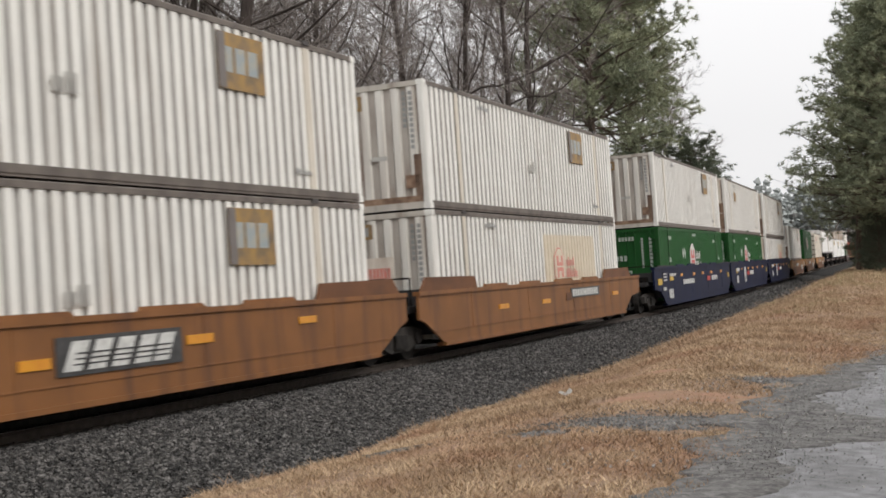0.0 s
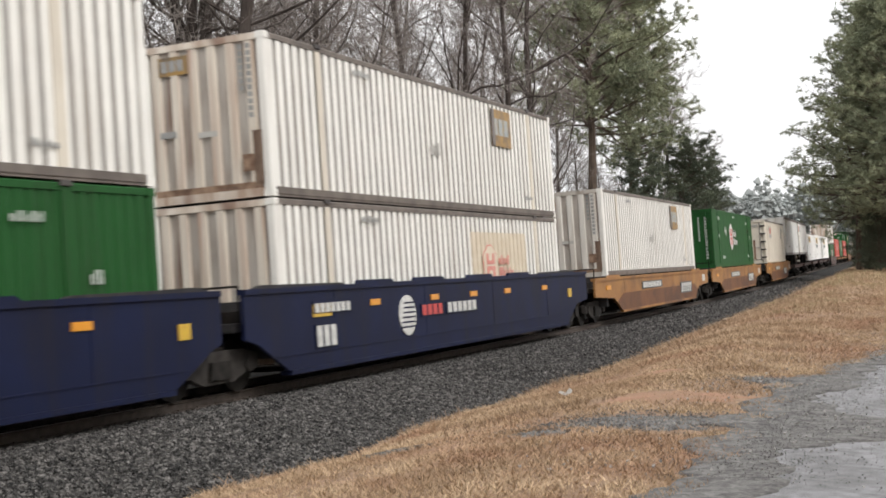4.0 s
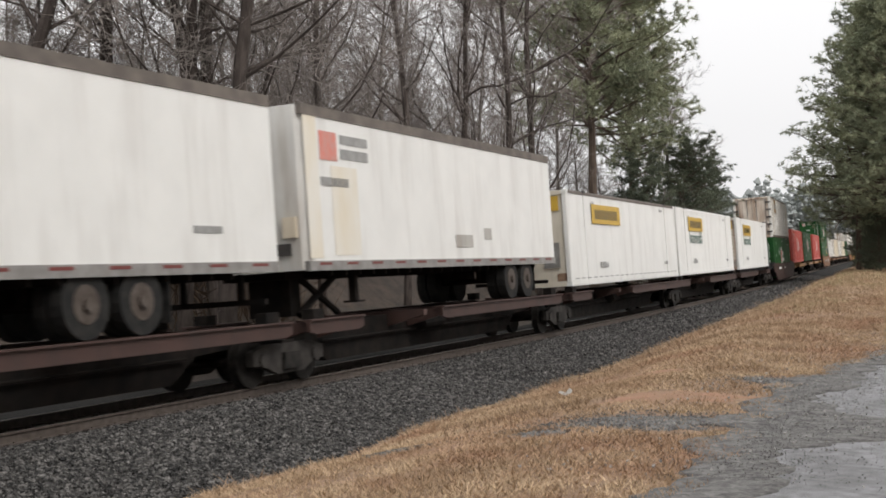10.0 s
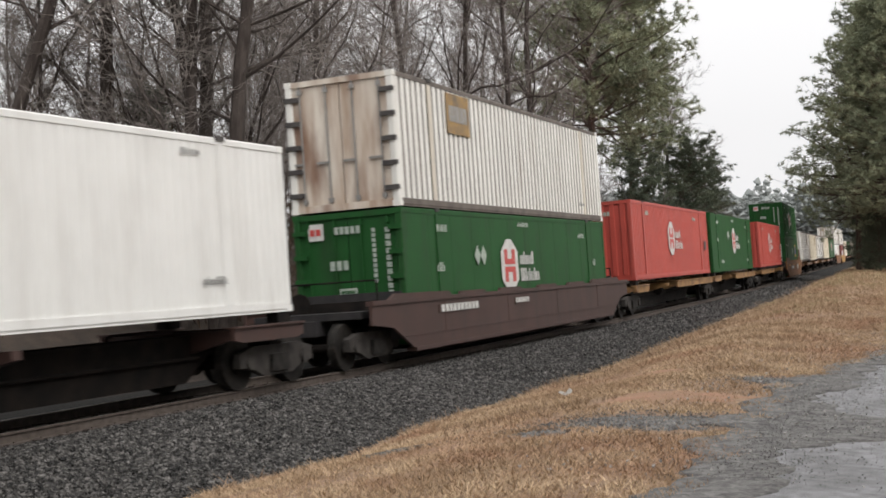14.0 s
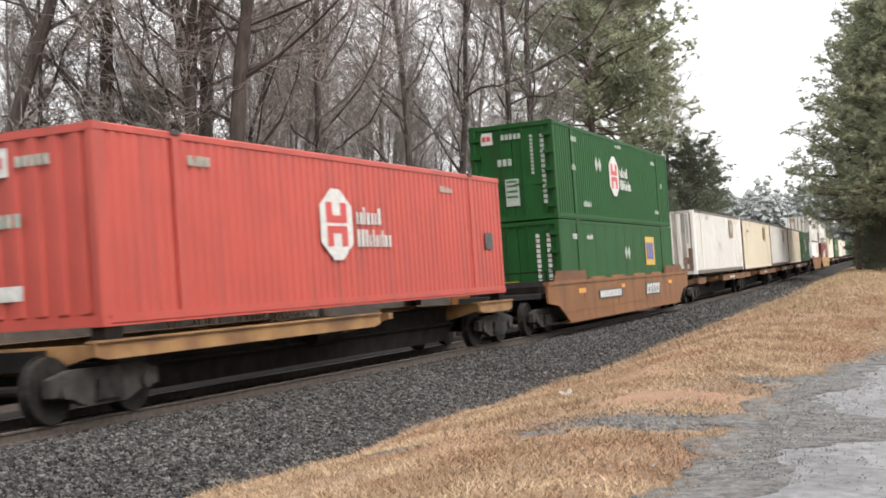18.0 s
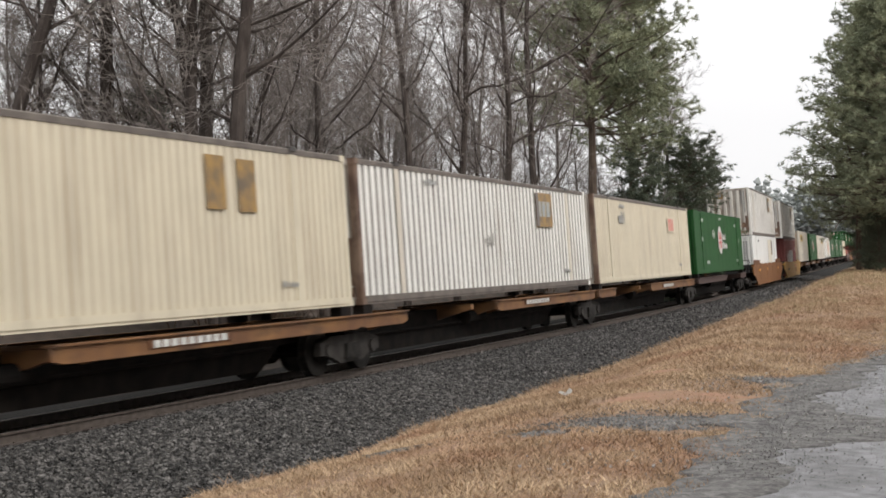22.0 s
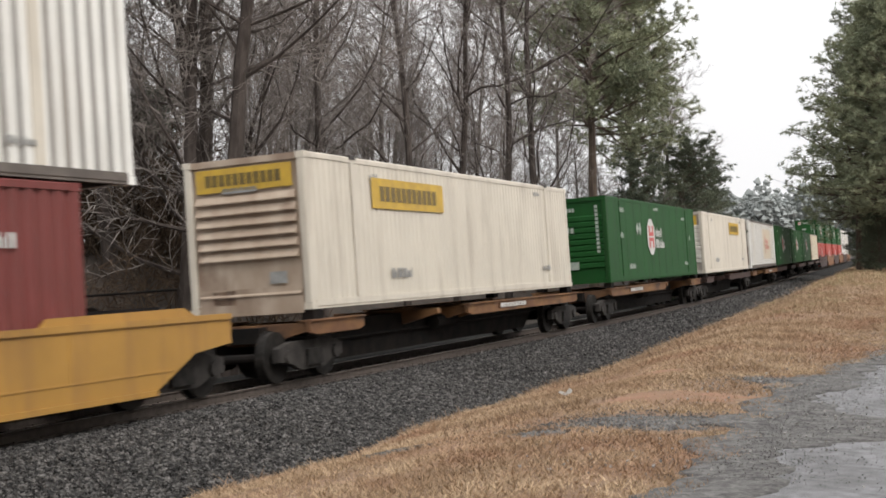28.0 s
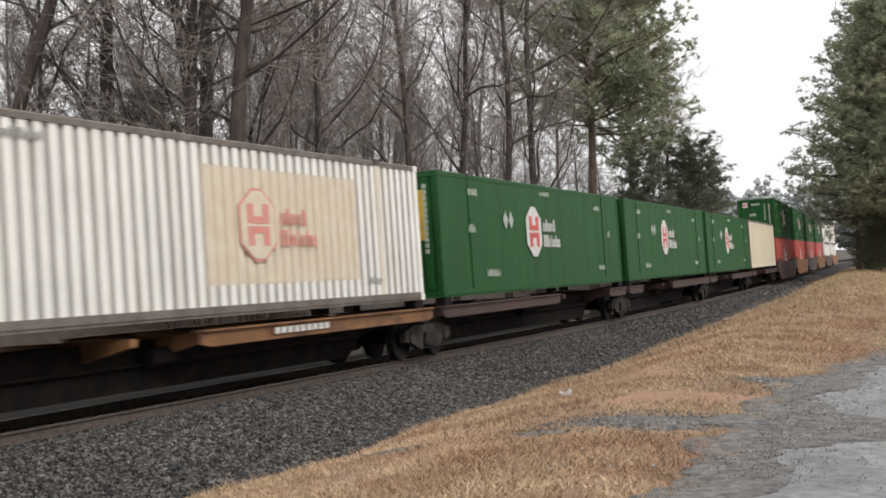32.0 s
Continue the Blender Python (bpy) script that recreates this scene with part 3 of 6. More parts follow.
for p in PATCHES:
    for _ in range(int((1900 if p[4] == "grey" else 0) * p[2] * p[3])):
        x, y = p[0] + rng.normal(0, 0.55) * p[2], p[1] + rng.normal(0, 0.55) * p[3]
        spots.append((x, y, ground_z(y, x - rail_x(y)) + 0.014)), sizes.append(rng.uniform(0.005, 0.014))
pale, pale_size = [], []
for _ in range(1500):
    x, y = rng.uniform(-6.5, 0.0), rng.uniform(9, 28)
    e = x - road_edge(y)
    if -1.5 < e and rng.random() < math.exp(-abs(e) * 0.5):
        pale.append((x, y, ground_z(y, x - rail_x(y)) + (0.046 if e > 0 else 0.015))), pale_size.append(rng.uniform(0.008, 0.022))
scatter("pale_stones", PALE_STONE, pale, pale_size, "stone", 12, "pale broken stones strewn over the road edge", "gravel")
scatter("loose_gravel", GRAVEL, spots, sizes, "stone", 8, "scattered grey chippings along the crumbling road edge", "gravel")


# small things lying on the verge
def debris(s):
    s.prism([(0.0, 0.0), (0.10, 0.01), (0.13, 0.16), (0.05, 0.2)], "y", -0.006, 0.006)
    s.prism([(-0.12, 0.0), (0.02, 0.0), (0.0, 0.06), (-0.1, 0.05)], "y", 0.03, 0.045)


paper = tagged(new("torn_cardboard", shared("debris", "torn_cardboard", MARK_WHITE, debris)), "torn scrap of white cardboard in dry grass", "litter")
paper.matrix_basis = pose(-5.6, 15.9, ground_z(15.9, -5.6 - rail_x(15.9)) + 0.02, 0, 25, 20) @ Matrix.Scale(0.62, 4)
stick = tagged(new("wooden_lath", shared("lath", "wooden_lath", SMUDGE, lambda s: s.box(-0.85, 0.85, -0.05, 0.05, 0.0, 0.035))), "pale weathered wooden lath beside the ballast", "plank")
stick.matrix_basis = pose(-9.75, 46.8, ground_z(46.8, -9.75 - rail_x(46.8)) + 0.03, 0, 0, 60)


# ---- the train: containers ----
LONG, WIDE, TALL = 16.15, 2.59, 2.896


def ribs(length, pitch, depth, y, flip=1, frac=(0.42, 0.1)):
    """A wall's plan line with trapezoid ribs along x."""
    n = int(length / pitch)
    p, pts, x = length / n, [], -length / 2
    flat, slope = frac[0] * p, frac[1] * p
    for i in range(n):
        a = x + i * p
        pts += [(a, y), (a + flat, y), (a + flat + slope, y + flip * depth), (a + p - slope, y + flip * depth)]
    pts.append((length / 2, y))
    return pts


def side_wall(L, H, pitch, depth, frac, sign):
    def make(s):
        y = sign * (WIDE / 2 - 0.012)
        s.sheet(ribs(L - 0.3, pitch, depth, y, -sign, frac), 0.16, H - 0.10)
    return make


def shaded_hollows(me, shade):
    """Paints the shade of the folds into the walls' slopes and hollows."""
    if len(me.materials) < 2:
        me.materials.append(shade)
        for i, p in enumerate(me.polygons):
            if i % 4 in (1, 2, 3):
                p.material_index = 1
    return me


def hexagon(s, x, z, w, h, y, t):
    c, k = h * 0.24, w * 0.14
    s.prism([(x - w / 2, z - h / 2 + c), (x - k, z - h / 2), (x + k, z - h / 2), (x + w / 2, z - h / 2 + c), (x + w / 2, z + h / 2 - c),
             (x + k, z + h / 2), (x - k, z + h / 2), (x - w / 2, z + h / 2 - c)], "y", y - t, y)


def letter_bars(s, x, z, h, count, y, t=0.004, seed=1):
    """A row of upright bars, as long and as high as a line of letters that cannot be read."""
    r = random.Random(seed)
    end = x + count * h * 0.72
    while x < end:
        w = h * r.uniform(0.16, 0.42)
        s.box(x, x + w, y - t, y, z, z + h * r.choice((0.7, 1, 1)))
        x += w + h * r.uniform(0.14, 0.24)


def word(name, text, size, mat):
    """A mesh of readable words."""
    c = bpy.data.curves.new(name, "FONT")
    c.body, c.size, c.extrude, c.align_x = text, size, 0.003, "LEFT"
    tmp = bpy.data.objects.new(name, c)
    me = bpy.data.meshes.new_from_object(tmp)
    me.materials.clear()
    me.materials.append(mat)
    bpy.data.objects.remove(tmp)
    return me


def end_sheet(style, H):
    """The sheet that closes the leading end, or one leaf of its doors."""
    w = WIDE - 0.26

    def make(s):
        s.box(-0.03, 0.0, *({"doors": (-w / 2, -0.012), "second leaf": (0.012, w / 2)}.get(style, (-w / 2, w / 2))), 0.16, H - 0.1)
    return make


def end_ribs(style, H):
    """Where the ribs of the leading end stand: one maker for each."""
    w = WIDE - 0.26
    if style == "level":
        n, top = 9, H - 0.62
        return [lambda s, z=0.5 + i * (top - 0.5) / n: s.prism([(-0.03, z), (-0.03, z + 0.2), (-0.075, z + 0.16), (-0.075, z + 0.04)], "y", -w / 2 + 0.03, w / 2 - 0.03) for i in range(n)]
    if style == "louvred":
        return [lambda s, z=0.98 + 0.215 * i: s.prism([(-0.03, z), (-0.03, z + 0.15), (-0.04, z + 0.15), (-0.115, z + 0.025), (-0.115, z)], "y", -w / 2 + 0.1, w / 2 - 0.1) for i in range(6)] + \
               [lambda s: s.prism([(-0.03, 0.3), (-0.03, 0.42), (-0.04, 0.42), (-0.1, 0.32), (-0.1, 0.3)], "y", -w / 2 + 0.1, w / 2 - 0.1)]
    if style == "upright":
        n = 6
        return [lambda s, y=-w / 2 + (i + 0.25) * w / n: s.prism([(-0.03, y), (-0.03, y + 0.21), (-0.075, y + 0.18), (-0.075, y + 0.03)], "z", 0.2, H - 0.14) for i in range(n)]
    return []


def container(color, s0, z, L=LONG, H=TALL, style="wide", end="upright", end_color=None, marks=(), label="", post=None, top_dark=True):
    """An intermodal container. s0: where its leading end is at the start."""
    th = new("container")
    tagged(th, label, "container", "containers on the train")
    rolling(th, s0 + L / 2, 12.0, z)
    pitch, depth, frac = {"wide": (0.295, 0.045, (0.56, 0.06)), "fine": (0.22, 0.016, (0.72, 0.08)), "smooth": (1.22, 0.004, (0.97, 0.01)),
                          "deep": (0.28, 0.036, (0.3, 0.2)), "mid": (0.25, 0.026, (0.5, 0.12))}[style]
    key = (style, L, H)
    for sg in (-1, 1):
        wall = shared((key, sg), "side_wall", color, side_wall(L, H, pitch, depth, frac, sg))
        part("side_wall", shaded_hollows(wall, SHADE_MARK_GREY if color is WHITE else CREAM_SHADE) if color in (WHITE, CREAM) and style in ("wide", "mid", "fine") else wall, th)
    part("floor", shared(key, "floor", GRIME, lambda s: s.box(-L / 2 + 0.05, L / 2 - 0.05, -WIDE / 2 + 0.06, WIDE / 2 - 0.06, 0.03, 0.14)), th)
    part("roof", shared(key, "roof", color, lambda s: [s.box(-L / 2 + 0.1, L / 2 - 0.1, -WIDE / 2 + 0.04, WIDE / 2 - 0.04, H - 0.045, H - 0.02)] +
                        [s.box(-L / 2 + 0.5 + i * 1.2, -L / 2 + 0.62 + i * 1.2, -WIDE / 2 + 0.1, WIDE / 2 - 0.1, H - 0.02, H - 0.003) for i in range(int(L / 1.2) - 1)]), th)
    rail_mat = TOP_RAIL if top_dark else color
    for sg in (-1, 1):
        part("top_rail", shared((key, sg), "top_rail", rail_mat if sg < 0 else color,
                                lambda s: s.prism([(sg * (WIDE / 2 - 0.07), H - 0.11), (sg * WIDE / 2, H - 0.11), (sg * WIDE / 2, H - 0.02), (sg * (WIDE / 2 - 0.02), H), (sg * (WIDE / 2 - 0.07), H)], "x", -L / 2 + 0.17, L / 2 - 0.17)), th)
        part("bottom_rail", shared((key, sg), "bottom_rail", color if style != "wide" else TOP_RAIL,
                                   lambda s: s.prism([(sg * (WIDE / 2 - 0.09), 0.0), (sg * (WIDE / 2 - 0.005), 0.0), (sg * (WIDE / 2 - 0.005), 0.03), (sg * (WIDE / 2 + 0.008), 0.05), (sg * (WIDE / 2 + 0.008), 0.17), (sg * (WIDE / 2 - 0.09), 0.17)], "x", -L / 2 + 0.17, L / 2 - 0.17)), th)

    def posts(xc, sg):
        def make(s):
            w = 0.17
            x0, x1 = (-L / 2, -L / 2 + w) if xc < 0 else (L / 2 - w, L / 2)
            y0, y1 = (sg * WIDE / 2, sg * (WIDE / 2 - 0.16))
            c = 0.025
            ya, yb = min(y0, y1), max(y0, y1)
            s.prism([(x0 + c, ya), (x1 - c, ya), (x1, ya + c), (x1, yb - c), (x1 - c, yb), (x0 + c, yb), (x0, yb - c), (x0, ya + c)], "z", 0.12, H - 0.12)
            for za, zb in ((0, 0.118), (H - 0.118, H)):
                s.box(x0 - 0.006, x1 + 0.006, ya - 0.006, yb + 0.006, za, zb)
        return make
    post = post or color
    for xc in (-1, 1):
        for sg in (-1, 1):
            part("corner_post", shared((key, xc, sg), "corner_post", post if xc < 0 else color, posts(xc, sg)), th)
    if L > 14:
        # inner lifting frames, forty feet apart
        for xc in (-1, 1):
            for sg in (-1, 1):
                part("lifting_post", shared((key, xc, sg), "lifting_post", OFFWHITE if color is WHITE else color, lambda s: s.box(xc * 6.1 - 0.1, xc * 6.1 + 0.1, sg * WIDE / 2 - 0.014, sg * WIDE / 2 + 0.014, 0.172, H - 0.112)), th)
                part("lifting_casting", shared((key, xc, sg), "lifting_casting", DARKSEAM, lambda s: s.box(xc * 6.1 - 0.12, xc * 6.1 + 0.12, sg * (WIDE / 2 - 0.05) - 0.08, sg * (WIDE / 2 - 0.05) + 0.08, H - 0.05, H + 0.025)), th)
    ec = end_color or color
    back = END_RUST if end_color in (GREY_END, RUSTY) and end != "doors" else ec
    e = part("end_wall" if end != "doors" else "door", shared((key, end), "end_wall", back, end_sheet(end, H)), th, m=Matrix.Translation((-L / 2 + 0.09, 0, 0)))
    for k, mk in enumerate(end_ribs(end, H)):
        part("rib", shared((key, end, k), "rib", {RUSTY: RIB_RUST, GREY_END: RIB_GRIME, TAN_END: TAN_END}.get(end_color, color), mk), e)
    part("end_header", shared(key, "end_header", ec, lambda s: s.box(-L / 2 + 0.01, -L / 2 + 0.12, -WIDE / 2 + 0.16, WIDE / 2 - 0.16, H - 0.13, H - 0.01)), th)
    part("end_sill", shared(key, "end_sill", ec, lambda s: s.box(-L / 2 + 0.01, -L / 2 + 0.12, -WIDE / 2 + 0.16, WIDE / 2 - 0.16, 0.01, 0.16)), th)
    part("rear_wall", shared(key, "rear_wall", color, lambda s: s.box(L / 2 - 0.12, L / 2 - 0.05, -WIDE / 2 + 0.16, WIDE / 2 - 0.16, 0.02, H - 0.02)), th)
    if end == "doors":
        part("door", shared((key, "leaf"), "end_wall", ec, end_sheet("second leaf", H)), th, m=Matrix.Translation((-L / 2 + 0.09, 0, 0)))
        for y in (-0.95, -0.32, 0.32, 0.95):
            part("lock_rod", shared((key, y), "lock_rod", SILVER if ec is not GREEN else ec, lambda s: [s.disc("z", (-0.06, y), 0.022, 0.14, H - 0.12, 8), s.box(-0.09, -0.03, y - 0.05, y + 0.05, 0.2, 0.3), s.box(-0.09, -0.03, y - 0.05, y + 0.05, H - 0.3, H - 0.2), s.box(-0.085, -0.05, y - 0.02, y + 0.3, 1.05, 1.1)]), e)
        for sg in (-1, 1):
            for i in range(5):
                z1 = 0.35 + i * (H - 0.8) / 4
                part("hinge", shared((key, sg, i), "hinge", ec if ec is GREEN else DARKSEAM, lambda s: s.box(-0.13, -0.03, min(sg * 0.98, sg * 1.3), max(sg * 0.98, sg * 1.3), z1, z1 + 0.1)), e)
    for k, mk in enumerate(marks):
        mk(th, L, H)
    return th


# markings: each takes the container and lays flat paint or plates on its near side or leading end
def side_y():
    return -WIDE / 2 - 0.004


def emblem(x, z, size=1.0, ground=None, ink=None, words=True, tail=None):
    """The lozenge badge of the green and red boxes, with two lines of letters as bars."""
    def lay(th, L, H):
        y = side_y()
        g = ground or MARK_WHITE
        b = part("emblem", shared(("emblem", x, z, size), "emblem", g, lambda s: hexagon(s, x, z, 1.3 * size, 1.36 * size, y - 0.012, 0.006)), th, "white lozenge badge with red bars")
        if ink is MARK_PINK:
            part("emblem_rim", shared(("rim", x, z, size), "emblem_rim", ink, lambda s: hexagon(s, x, z, 1.4 * size, 1.47 * size, y - 0.004, 0.004)), b)
        for sg in (-1, 1):
            for up in (-1, 1):
                part("emblem_bar", shared(("emblem", x, z, size, sg, up), "emblem_bar", ink or MARK_RED, lambda s: s.box(x + (sg * 0.29 - 0.12) * size, x + (sg * 0.29 + 0.12) * size, y - 0.024, y - 0.018, z + min(up * 0.03, up * 0.42) * size, z + max(up * 0.03, up * 0.42) * size)), b)
        for up in (-1, 1):
            part("emblem_bar", shared(("emblem", x, z, size, up), "emblem_bar", ink or MARK_RED, lambda s: s.box(x - 0.17 * size, x + 0.17 * size, y - 0.026, y - 0.02, z + min(up * 0.03, up * 0.17) * size, z + max(up * 0.03, up * 0.17) * size)), b)
        if words:
            part("lettering", shared(("emblem", x, z, size), "lettering", tail or MARK_WHITE, lambda s: [letter_bars(s, x + 0.85 * size, z + 0.02 * size, 0.34 * size, 4, y - 0.012, seed=4), letter_bars(s, x + 0.85 * size, z - 0.42 * size, 0.34 * size, 6, y - 0.012, seed=5)]), th)
    return lay


def sign(x, z, w, h, mat, bars=None, end=False, rows=((0.3, 0.4, 7),), name="placard", label="", lift=0.0):
    """A plate on the side (or the leading end), with bars for its letters."""
    def lay(th, L, H):
        key = ("sign", x, z, w, h, end, L)
        if end:
            xe = -L / 2 + 0.02
            p = part(name, shared(key, name, mat, lambda s: s.box(xe - 0.008, xe, x - w / 2, x + w / 2, z - h / 2, z + h / 2)), th, label)
            if bars:
                def mk(s):
                    for a, q, n in rows:
                        bw = w * 0.8 / n
                        for i in range(n):
                            s.box(xe - 0.014, xe - 0.01, x + w * 0.4 - (i + 0.78) * bw, x + w * 0.4 - i * bw, z - h / 2 + a * h, z - h / 2 + (a + q) * h)
                part("lettering", shared(key, "lettering", bars, mk), p)
        else:
            y = side_y() - 0.01 - lift
            p = part(name, shared(key, name, mat, lambda s: s.box(x - w / 2, x + w / 2, y - 0.008, y, z - h / 2, z + h / 2)), th, label)
            if bars:
                def mk(s):
                    for a, q, n in rows:
                        bw = w * 0.8 / n
                        for i in range(n):
                            s.box(x - w * 0.4 + i * bw, x - w * 0.4 + (i + 0.78) * bw, y - 0.014, y - 0.01, z - h / 2 + a * h, z - h / 2 + (a + q) * h)
                part("lettering", shared(key, "lettering", bars, mk), p)
    return lay


def overpaint(x0, x1, z0, z1, mat):
    """A patch of newer paint that follows the folds of the wall."""
    def lay(th, L, H):
        y = -(WIDE / 2 - 0.012)
        pts = [(p, q - 0.004) for p, q in ribs(L - 0.3, 0.295, 0.045, y, 1, (0.56, 0.06)) if x0 <= p <= x1]
        part("paint_patch", shared(("over", x0, x1, z0, z1), "paint_patch", mat, lambda s: s.sheet(pts, z0, z1)), th, "tan repainted patch")
    return lay


def diamond(x, z):
    """Two small faded four-pointed plates side by side."""
    def lay(th, L, H):
        y = side_y() - 0.01
        part("diamond_plate", shared(("diamond", x, z), "diamond_plate", PALE_CODE, lambda s: [s.prism([(x + k - 0.2, z), (x + k, z - 0.24), (x + k + 0.2, z), (x + k, z + 0.24)], "y", y - 0.008, y) for k in (-0.21, 0.21)]), th)
    return lay


def writing(x, z, h, n, mat, seed=1):
    def lay(th, L, H):
        part("lettering", shared(("writing", x, z, h, n, L), "lettering", mat, lambda s: letter_bars(s, x, z, h, n, side_y() - 0.012, seed=seed)), th)
    return lay


def end_writing(y, z, h, n, mat, down=False):
    def lay(th, L, H):
        xe = -L / 2 + 0.015

        def mk(s):
            for i in range(n):
                if down:
                    s.box(xe - 0.006, xe, y - h / 2, y + h / 2, z - i * h * 1.35 - h, z - i * h * 1.35)
                else:
                    s.box(xe - 0.006, xe, y - (i + 0.7) * h * 0.8, y - i * h * 0.8, z, z + h)
        part("lettering", shared(("endw", y, z, h, n, down, L), "lettering", mat, mk), th)
    return lay


def said(text, x, z, size, mat):
    def lay(th, L, H):
        k = ("said", text)
        if k not in MESHES:
            MESHES[k] = word("lettering", text, size, mat)
        part("lettering", MESHES[k], th, m=Matrix.Translation((x, side_y() - 0.014, z)) @ Matrix.Rotation(radians(90), 4, "X"))
    return lay


# ---- the train: cars ----
def bogie(parent, x, key="bogie"):
    """A two-axle truck with side frames, springs, wheels and axles."""
    b = part("bogie", shared(key, "bolster", GRIME, lambda s: s.box(-0.2, 0.2, -1.05, 1.05, 0.42, 0.78)), parent, m=Matrix.Translation((x, 0, 0)))
    for sg in (-1, 1):
        part("side_frame", shared((key, sg), "side_frame", BOGIE, lambda s: [s.prism([(-1.2, 0.38), (-1.2, 0.62), (-0.75, 0.72), (0.75, 0.72), (1.2, 0.62), (1.2, 0.38), (0.85, 0.36), (0.45, 0.2), (-0.45, 0.2), (-0.85, 0.36)], "y", sg * 1.0 - 0.07, sg * 1.0 + 0.07)] + [s.disc("y", (a, 0.46), 0.13, sg * 1.0 - 0.12 * 1, sg * 1.0 + 0.12, 12) for a in (-0.9, 0.9)]), b)
        part("spring_pack", shared((key, sg), "spring_pack", WHEEL, lambda s: s.prism([(-0.3, 0.27), (0.3, 0.27), (0.26, 0.56), (-0.26, 0.56)], "y", sg * 1.09 - 0.05, sg * 1.09 + 0.05)), b)
        for a in (-0.9, 0.9):
            part("wheel", shared((key, sg, a), "wheel", WHEEL, lambda s: [s.disc("y", (a, 0.46), 0.46, sg * 0.70, sg * 0.83, 24), s.disc("y", (a, 0.46), 0.485, sg * 0.67, sg * 0.70, 24), s.disc("y", (a, 0.46), 0.2, sg * 0.83, sg * 0.87, 16)]), b)
    for a in (-0.9, 0.9):
        part("axle", shared((key, a), "axle", GRIME, lambda s: s.disc("y", (a, 0.46), 0.085, -0.7, 0.7, 10)), b)
    return b


def well_car(paint_mat, s0, L=LONG, marks=(), bogies=(-8.95, 8.95), ends=(9.4, 9.4), label="", top=1.36, low=0.3, low_to=8.15, end_high=1.75, gusset=None, lower=None):
    """A well car that carries boxes between its two tall side sills. s0: where its box's leading end is at the start."""
    th = tagged(new("well_car"), label, "railroad car", "cars of the train")
    rolling(th, s0 + L / 2, 15.0, 0.0)
    a, b = -L / 2 - 0.35, L / 2 + 0.35
    key = ("well", L, paint_mat.name, top, low_to, end_high, ends)
    ea, eb = -ends[0], ends[1]
    for sg in (-1, 1):
        y = sg * 1.45
        y0, y1 = min(y, y - sg * 0.06), max(y, y - sg * 0.06)
        w = part("side_sill", shared((key, sg), "side_sill", paint_mat, lambda s: s.prism([(ea, 0.86), (-low_to - 0.95, 0.76), (-low_to, low), (low_to, low), (low_to + 0.95, 0.76), (eb, 0.86), (eb, top), (ea, top)], "y", y0, y1)), th)
        part("top_chord", shared((key, sg), "top_chord", paint_mat, lambda s: s.box(ea, eb, min(y + sg * 0.035, y - sg * 0.13), max(y + sg * 0.035, y - sg * 0.13), top, top + 0.09)), w)
        part("bottom_chord", shared((key, sg), "bottom_chord", paint_mat, lambda s: s.box(-low_to + 0.05, low_to - 0.05, min(y + sg * 0.03, y - sg * 0.2), max(y + sg * 0.03, y - sg * 0.2), low - 0.08, low)), w)
        part("weld_seam", shared((key, sg), "weld_seam", paint_mat, lambda s: s.box(-low_to - 0.4, low_to + 0.4, min(y, y + sg * 0.012), max(y, y + sg * 0.012), low + 0.24, low + 0.262)), w)
        if lower:
            part("lower_sheet", shared((key, sg), "lower_sheet", lower, lambda s: s.prism([(-low_to - 0.55, low + 0.3), (-low_to, low + 0.002), (low_to, low + 0.002), (low_to + 0.55, low + 0.3), (low_to - 0.35, low + 0.56), (-low_to + 0.35, low + 0.56)], "y", min(y, y + sg * 0.016), max(y, y + sg * 0.016))), w)
        for k in range(4):
            x = -6.3 + 4.2 * k
            part("stiffener", shared((key, sg, k), "stiffener", paint_mat, lambda s: s.box(x - 0.03, x + 0.03, min(y, y + sg * 0.008), max(y, y + sg * 0.008), low + 0.265, top - 0.002)), w)
        for e in (-1, 1) if end_high else ():
            part("end_gusset", shared((key, sg, e), "end_gusset", gusset or (RUST_PANEL if paint_mat is ORANGE else paint_mat), lambda s: s.prism([(e * 5.8, top + 0.09), (e * 5.95, end_high - 0.02), (e * 8.9, end_high), (e * 9.2, top + 0.09)], "y", min(y - sg * 0.02, y - sg * 0.09), max(y - sg * 0.02, y - sg * 0.09))), w)
        for k, x in enumerate((-4.4, -1.7, 1.4, 4.2) if end_high else (-7.6, 7.6)):
            part("guide_bracket", shared((key, sg, "guide", k), "guide_bracket", paint_mat, lambda s: s.prism([(x - 0.85, top + 0.09), (x + 0.85, top + 0.09), (x + 0.72, top + 0.16), (x - 0.78, top + 0.16)], "y", min(y - sg * 0.03, y - sg * 0.1), max(y - sg * 0.03, y - sg * 0.1))), w)
    for k, x in enumerate(np.linspace(a + 1.1, b - 1.6, 8)):
        part("cross_bearer", shared("bearer", "cross_bearer", GRIME, lambda s: s.box(0, 0.5, -1.38, 1.38, -0.06, 0.02)), th, m=Matrix.Translation((x, 0, low)))
    for e in (-1, 1):
        xx = a if e < 0 else b
